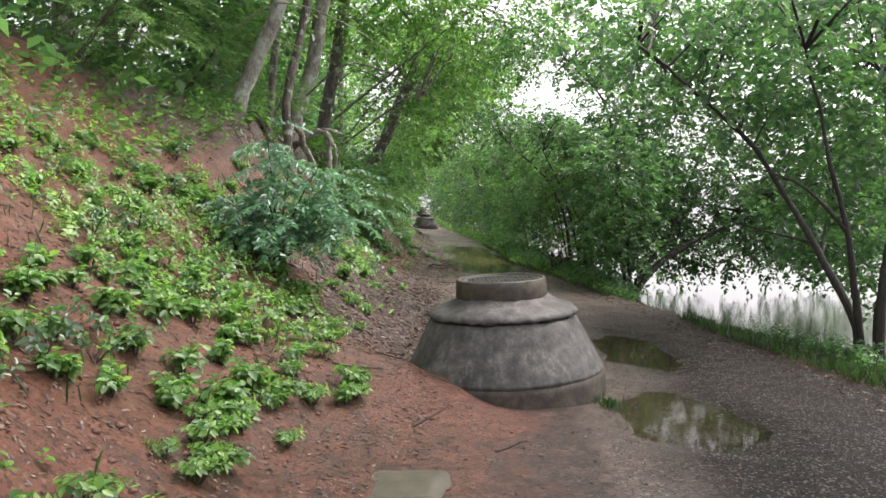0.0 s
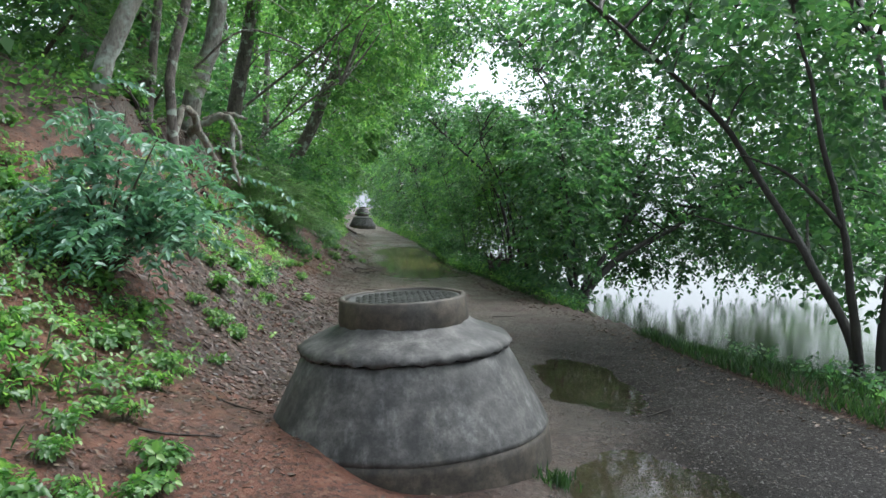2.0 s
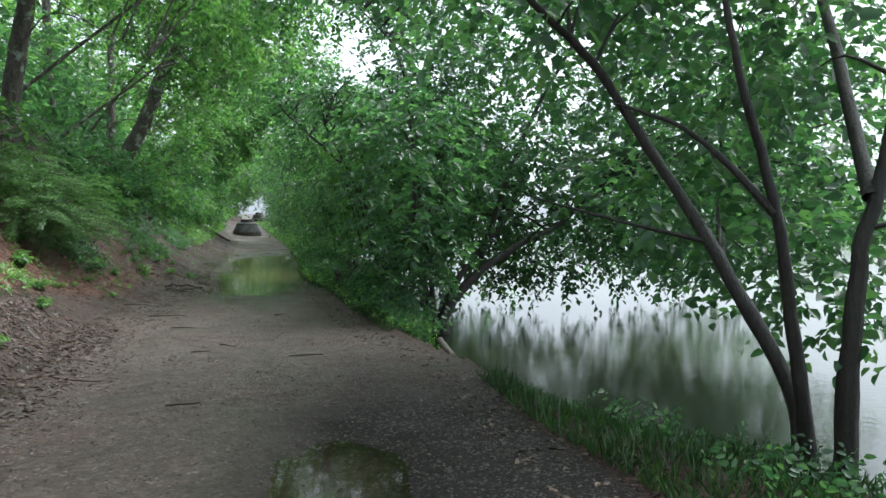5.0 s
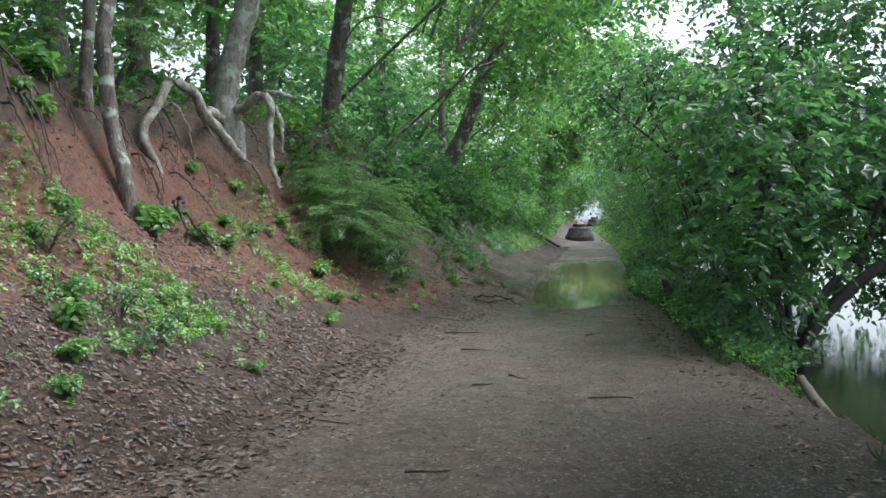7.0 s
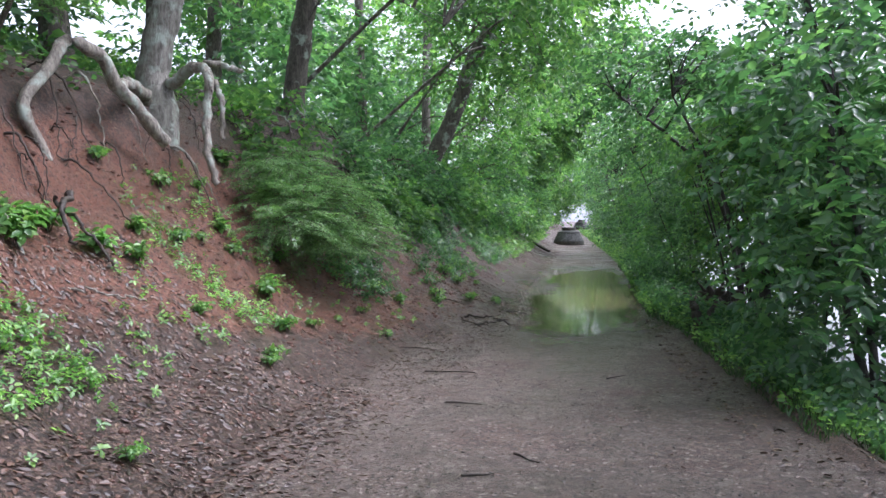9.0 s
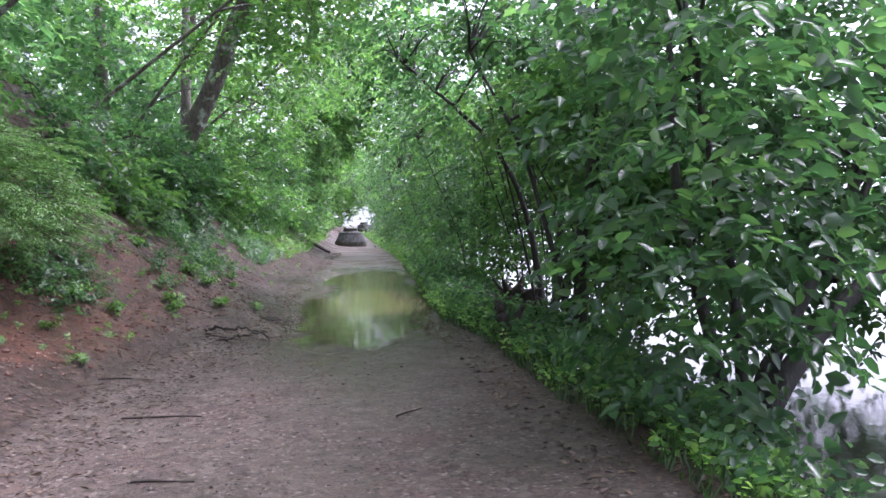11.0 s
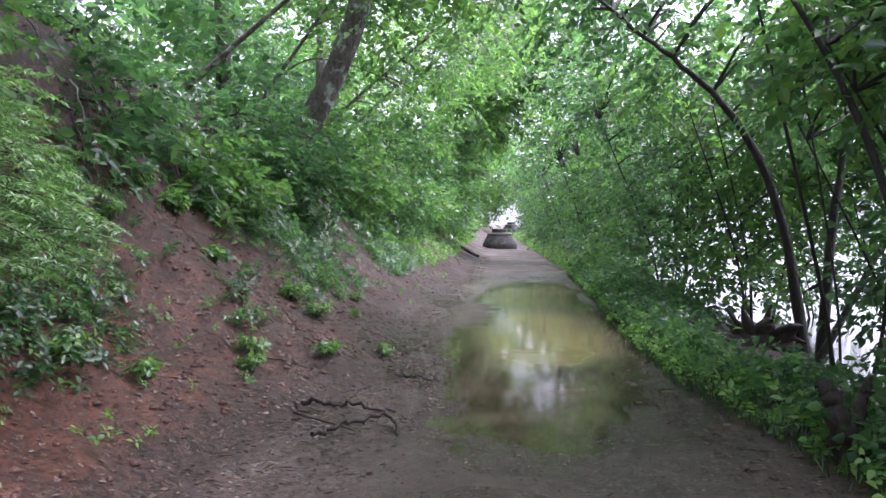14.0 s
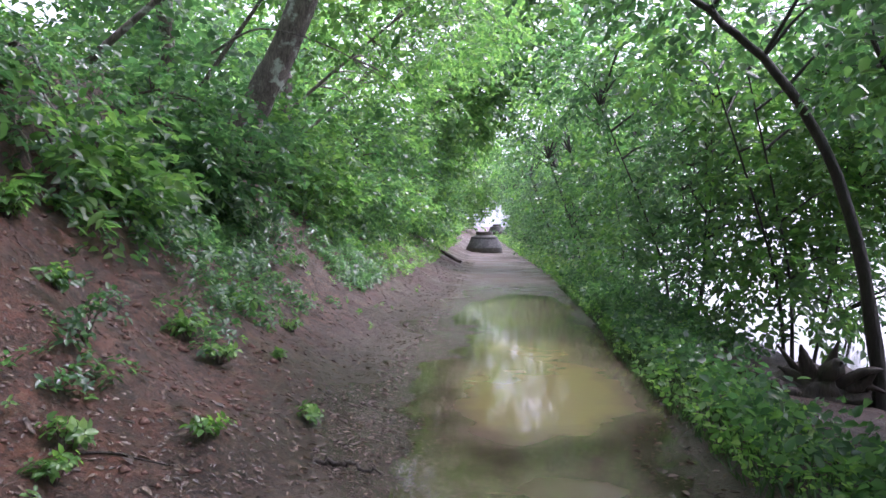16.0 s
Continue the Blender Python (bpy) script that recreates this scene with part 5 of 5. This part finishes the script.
grass("grass", 90, tuft, 0.09, 124, "small moss-green tuft at the foot of the manhole")
grass("grass", 260, band(0.5, 9, 0.6, 2.6, 0.25, 39), 0.16, 123, "thin grass tufts on the red bank")

# ---- stump, logs, loose things ----
def stump_wreck():
    at = (3.72, 23.0, -0.35)
    o = np.array(at)
    ob = thing("uprooted_stump", at, "dark rotten uprooted stump with jagged roots at the water", "stump")
    r4 = np.random.RandomState(5)
    bm = bmesh.new()
    bmesh.ops.create_icosphere(bm, subdivisions=4, radius=1.0)
    for v in bm.verts:
        c = v.co.copy()
        n = 1 + 0.22 * noise.noise(c * 2.3) + 0.16 * noise.noise(c * 6.0) + 0.10 * noise.noise(c * 14.0)
        v.co = (c.x * 0.52 * n, c.y * 0.34 * n, 0.22 + c.z * 0.30 * n)
    part("root_plate", bm, ROOT_DARK, ob)
    q = np.array([3.72, 22.9, -0.05])
    for k in range(22):
        a = k / 22 * 6.28 + r4.uniform(-0.2, 0.2)
        e = q + np.array([0.66 * math.cos(a), r4.uniform(-0.35, 0.1), 0.44 * math.sin(a)]) * r4.uniform(0.7, 1.1)
        v, f = tube(smooth_line([q, (q + e) / 2 + r4.normal(0, 0.05, 3), e], 9) - o, np.linspace(0.12, 0.012, 9) * r4.uniform(0.6, 1.1), 7, 0.25, k)
        child("root_stub", raw_mesh("root_stub", v, f, ROOT_DARK), ob)
    root("fallen_branch", [([(3.5, 22.7, -0.02), (3.3, 22.75, 0.06), (3.12, 22.9, 0.15), (2.9, 23.3, 0.2)], 0.05, 0.035)], "dark fallen branch leaning on the stump", ROOT_DARK, 88)


stump_wreck()
root("rotten_stump", [([(3.0, 18.2, -0.08), (2.97, 18.2, 0.15), (2.9, 18.22, 0.34), (2.88, 18.25, 0.42)], 0.10, 0.035), ([(2.98, 18.2, 0.02), (3.2, 18.05, 0.14), (3.4, 17.9, 0.05)], 0.06, 0.025), ([(2.98, 18.2, 0.1), (3.15, 18.4, 0.3), (3.2, 18.5, 0.4)], 0.05, 0.015)], "short dark rotten stump at the path edge", ROOT_DARK, 89)
root("fallen_log", [([(-1.75, 44.3, gz(-1.75, 44.3) + 0.05), (-1.2, 43.6, gz(-1.2, 43.6) + 0.06), (-0.75, 43.0, gz(-0.75, 43.0) + 0.06)], 0.08, 0.06), ([(-1.6, 43.9, gz(-1.6, 43.9) + 0.05), (-0.9, 42.9, gz(-0.9, 42.9) + 0.05)], 0.05, 0.035)], "dark fallen log lying down the foot of the bank", ROOT_DARK, 90)


def bag():
    bm = bmesh.new()
    bmesh.ops.create_icosphere(bm, subdivisions=3, radius=0.2)
    for v in bm.verts:
        n = noise.noise(v.co * 9)
        v.co *= 1 + 0.35 * n
        v.co.z *= 0.6
    z = gz(-1.95, 44.2)
    ob = thing("white_litter_bag", (-1.95, 44.2, z + 0.06), "crumpled white bag lying on the bank", "litter")
    part("bag", bm, WHITE_MAT, ob)


bag()

# sticks on the path
r5 = np.random.RandomState(77)
stick_spots = [(0.69, 13.78, 0.3, 0.1), (1.33, 12.38, 0.28, -0.8), (1.1, 12.0, 0.2, 0.5), (2.2, 11.6, 0.35, 0.2), (0.0, 18.67, 0.5, -0.4), (0.3, 15.2, 0.5, 0.05), (1.2, 9.5, 0.25, 0.1), (1.9, 15.2, 0.3, 0.9), (-0.2, 3.4, 0.5, 1.0), (-0.6, 5.0, 0.4, -0.6), (-0.8, 4.2, 0.45, 0.2), (0.4, 3.0, 0.4, 0.9), (-0.3, 16.4, 0.45, 0.3), (2.6, 6.0, 0.3, 0.4), (0.2, 10.5, 0.4, -0.2), (-0.5, 19.5, 0.4, 0.6)]
for x, y, ln, a in stick_spots:
    pts = []
    for s in (-0.5, -0.15, 0.2, 0.5):
        px, py = x + s * ln * math.cos(a), y + s * ln * math.sin(a)
        pts.append((px + r5.normal(0, 0.01), py + r5.normal(0, 0.01), gz(px, py) + 0.008))
    ob = thing("stick", pts[0], "thin dark fallen stick on the wet ground", "stick", "sticks")
    v, f = tube(smooth_line(pts, 8) - np.array(pts[0]), np.linspace(0.009, 0.004, 8), 5, 0.15, 2)
    child("twig", raw_mesh("twig", v, f, ROOT_DARK), ob)


def scatter_flat(name, label, count, area, size, width, mat, seed, lift=0.006):
    r2 = np.random.RandomState(seed)
    x, y = area(r2, count)
    z = ground_parts(x, y)[0] + lift
    n = len(x)
    a = r2.uniform(0, 6.28, n)
    D = np.stack([np.cos(a), np.sin(a), r2.normal(0, 0.12, n)], 1)
    e = 0.02
    gxn = (ground_parts(x + e, y)[0] - z + lift) / e
    gyn = (ground_parts(x, y + e)[0] - z + lift) / e
    N = np.stack([-gxn, -gyn, np.ones(n)], 1) + r2.normal(0, 0.25, (n, 3))
    D[:, 2] += D[:, 0] * gxn + D[:, 1] * gyn
    s = size * r2.uniform(0.5, 1.4, n)
    v, f = leaf_arrays(np.stack([x, y, z], 1), D, N, s, s * width)
    return tagged(new(name, raw_mesh(name, v, f, mat)), label, "leaf litter", kind="stuff")


def near_path(y0, y1, x0, x1):
    def pick(r2, count):
        y = y0 + (y1 - y0) * r2.uniform(0, 1, count)
        return np.interp(y, FOOT_Y, FOOT_X) + r2.uniform(x0, x1, count), y
    return pick


scatter_flat("leaf_litter", "brown fallen leaves over the foot of the bank", 20000, near_path(0, 22, -2.8, 0.7), 0.034, 0.45, LITTER_MAT, 131)
scatter_flat("leaf_litter", "matted dark red-brown leaves at the foot of the bank", 9000, near_path(5.5, 14, -1.9, 0.5), 0.05, 0.5, HUMUS_MAT, 136)
scatter_flat("leaf_litter", "brown fallen leaves over the foot of the bank", 8000, near_path(18, 46, -2.2, 0.4), 0.05, 0.45, LITTER_MAT, 132)
scatter_flat("leaf_litter", "small pale leaf scraps scattered on the gravel", 7000, near_path(1, 24, 0.2, 3.9), 0.024, 0.5, LITTER_MAT, 133)
scatter_flat("needle_litter", "thin brown needles and twigs on the ground", 10000, near_path(0, 24, -2.4, 0.9), 0.05, 0.07, LITTER_MAT, 134, 0.01)
scatter_flat("leaf_litter", "dark leaves along the verge", 2200, verge(2, 26, -0.45, 0.3), 0.05, 0.5, LITTER_MAT, 135)


def pebbles(count, seed, x0=-0.3, x1=4.2, y1=20, mat=STONE_MAT, big=0.0, label="small grey and tan pebbles on the wet path", name="gravel"):
    r2 = np.random.RandomState(seed)
    x, y = near_path(0.5, y1, x0, x1)(r2, count)
    edge = np.interp(y, EDGE_Y, EDGE_X)
    ok = x < edge
    x, y = x[ok], y[ok]
    z = ground_parts(x, y)[0]
    n = len(x)
    s = 0.006 + (0.010 + big) * r2.uniform(0, 1, n) ** 3
    o = np.array([[1, 0, 0], [-1, 0, 0], [0, 1, 0], [0, -1, 0], [0, 0, 0.6], [0, 0, -0.6]])
    v = np.stack([x, y, z], 1)[:, None] + o[None] * s[:, None, None] * r2.uniform(0.6, 1.3, (n, 6, 1))
    t = np.array([[0, 2, 4], [2, 1, 4], [1, 3, 4], [3, 0, 4], [2, 0, 5], [1, 2, 5], [3, 1, 5], [0, 3, 5]])
    f = (np.arange(n)[:, None, None] * 6 + t[None]).reshape(-1, 3)
    tagged(new(name, raw_mesh(name, v.reshape(-1, 3), f, mat)), label, name.replace("_", " "), kind="stuff")


pebbles(9000, 141)
pebbles(9000, 142, 2.0, 4.6, 11)
pebbles(7000, 143, -3.2, -0.1, 22, CRUMB_MAT, 0.028, "crumbs and clods of loose red-brown soil", "soil_crumbs")

# ---- far shore ----
def far_wood():
    r2 = np.random.RandomState(9)
    n = 2400
    y = r2.uniform(-150, 420, n)
    x = 190 + 25 * np.sin(y * 0.017) + r2.uniform(0, 14, n)
    z = r2.uniform(0, 1, n) * (11 + 3 * np.sin(y * 0.13) + 2 * np.sin(y * 0.31))
    a = r2.uniform(0, 6.28, n)
    v, f = spray_leaves(np.stack([x, y, z], 1), np.stack([np.cos(a), np.sin(a), r2.normal(0, 0.3, n)], 1), np.full(n, 3.4), 6, 2.6, 0.7, r2, lite=True)
    tagged(new("far_woods", raw_mesh("far_woods", v, f, LEAF_TREE)), "dim green woods on the far lake shore", "woods", kind="stuff")


far_wood()
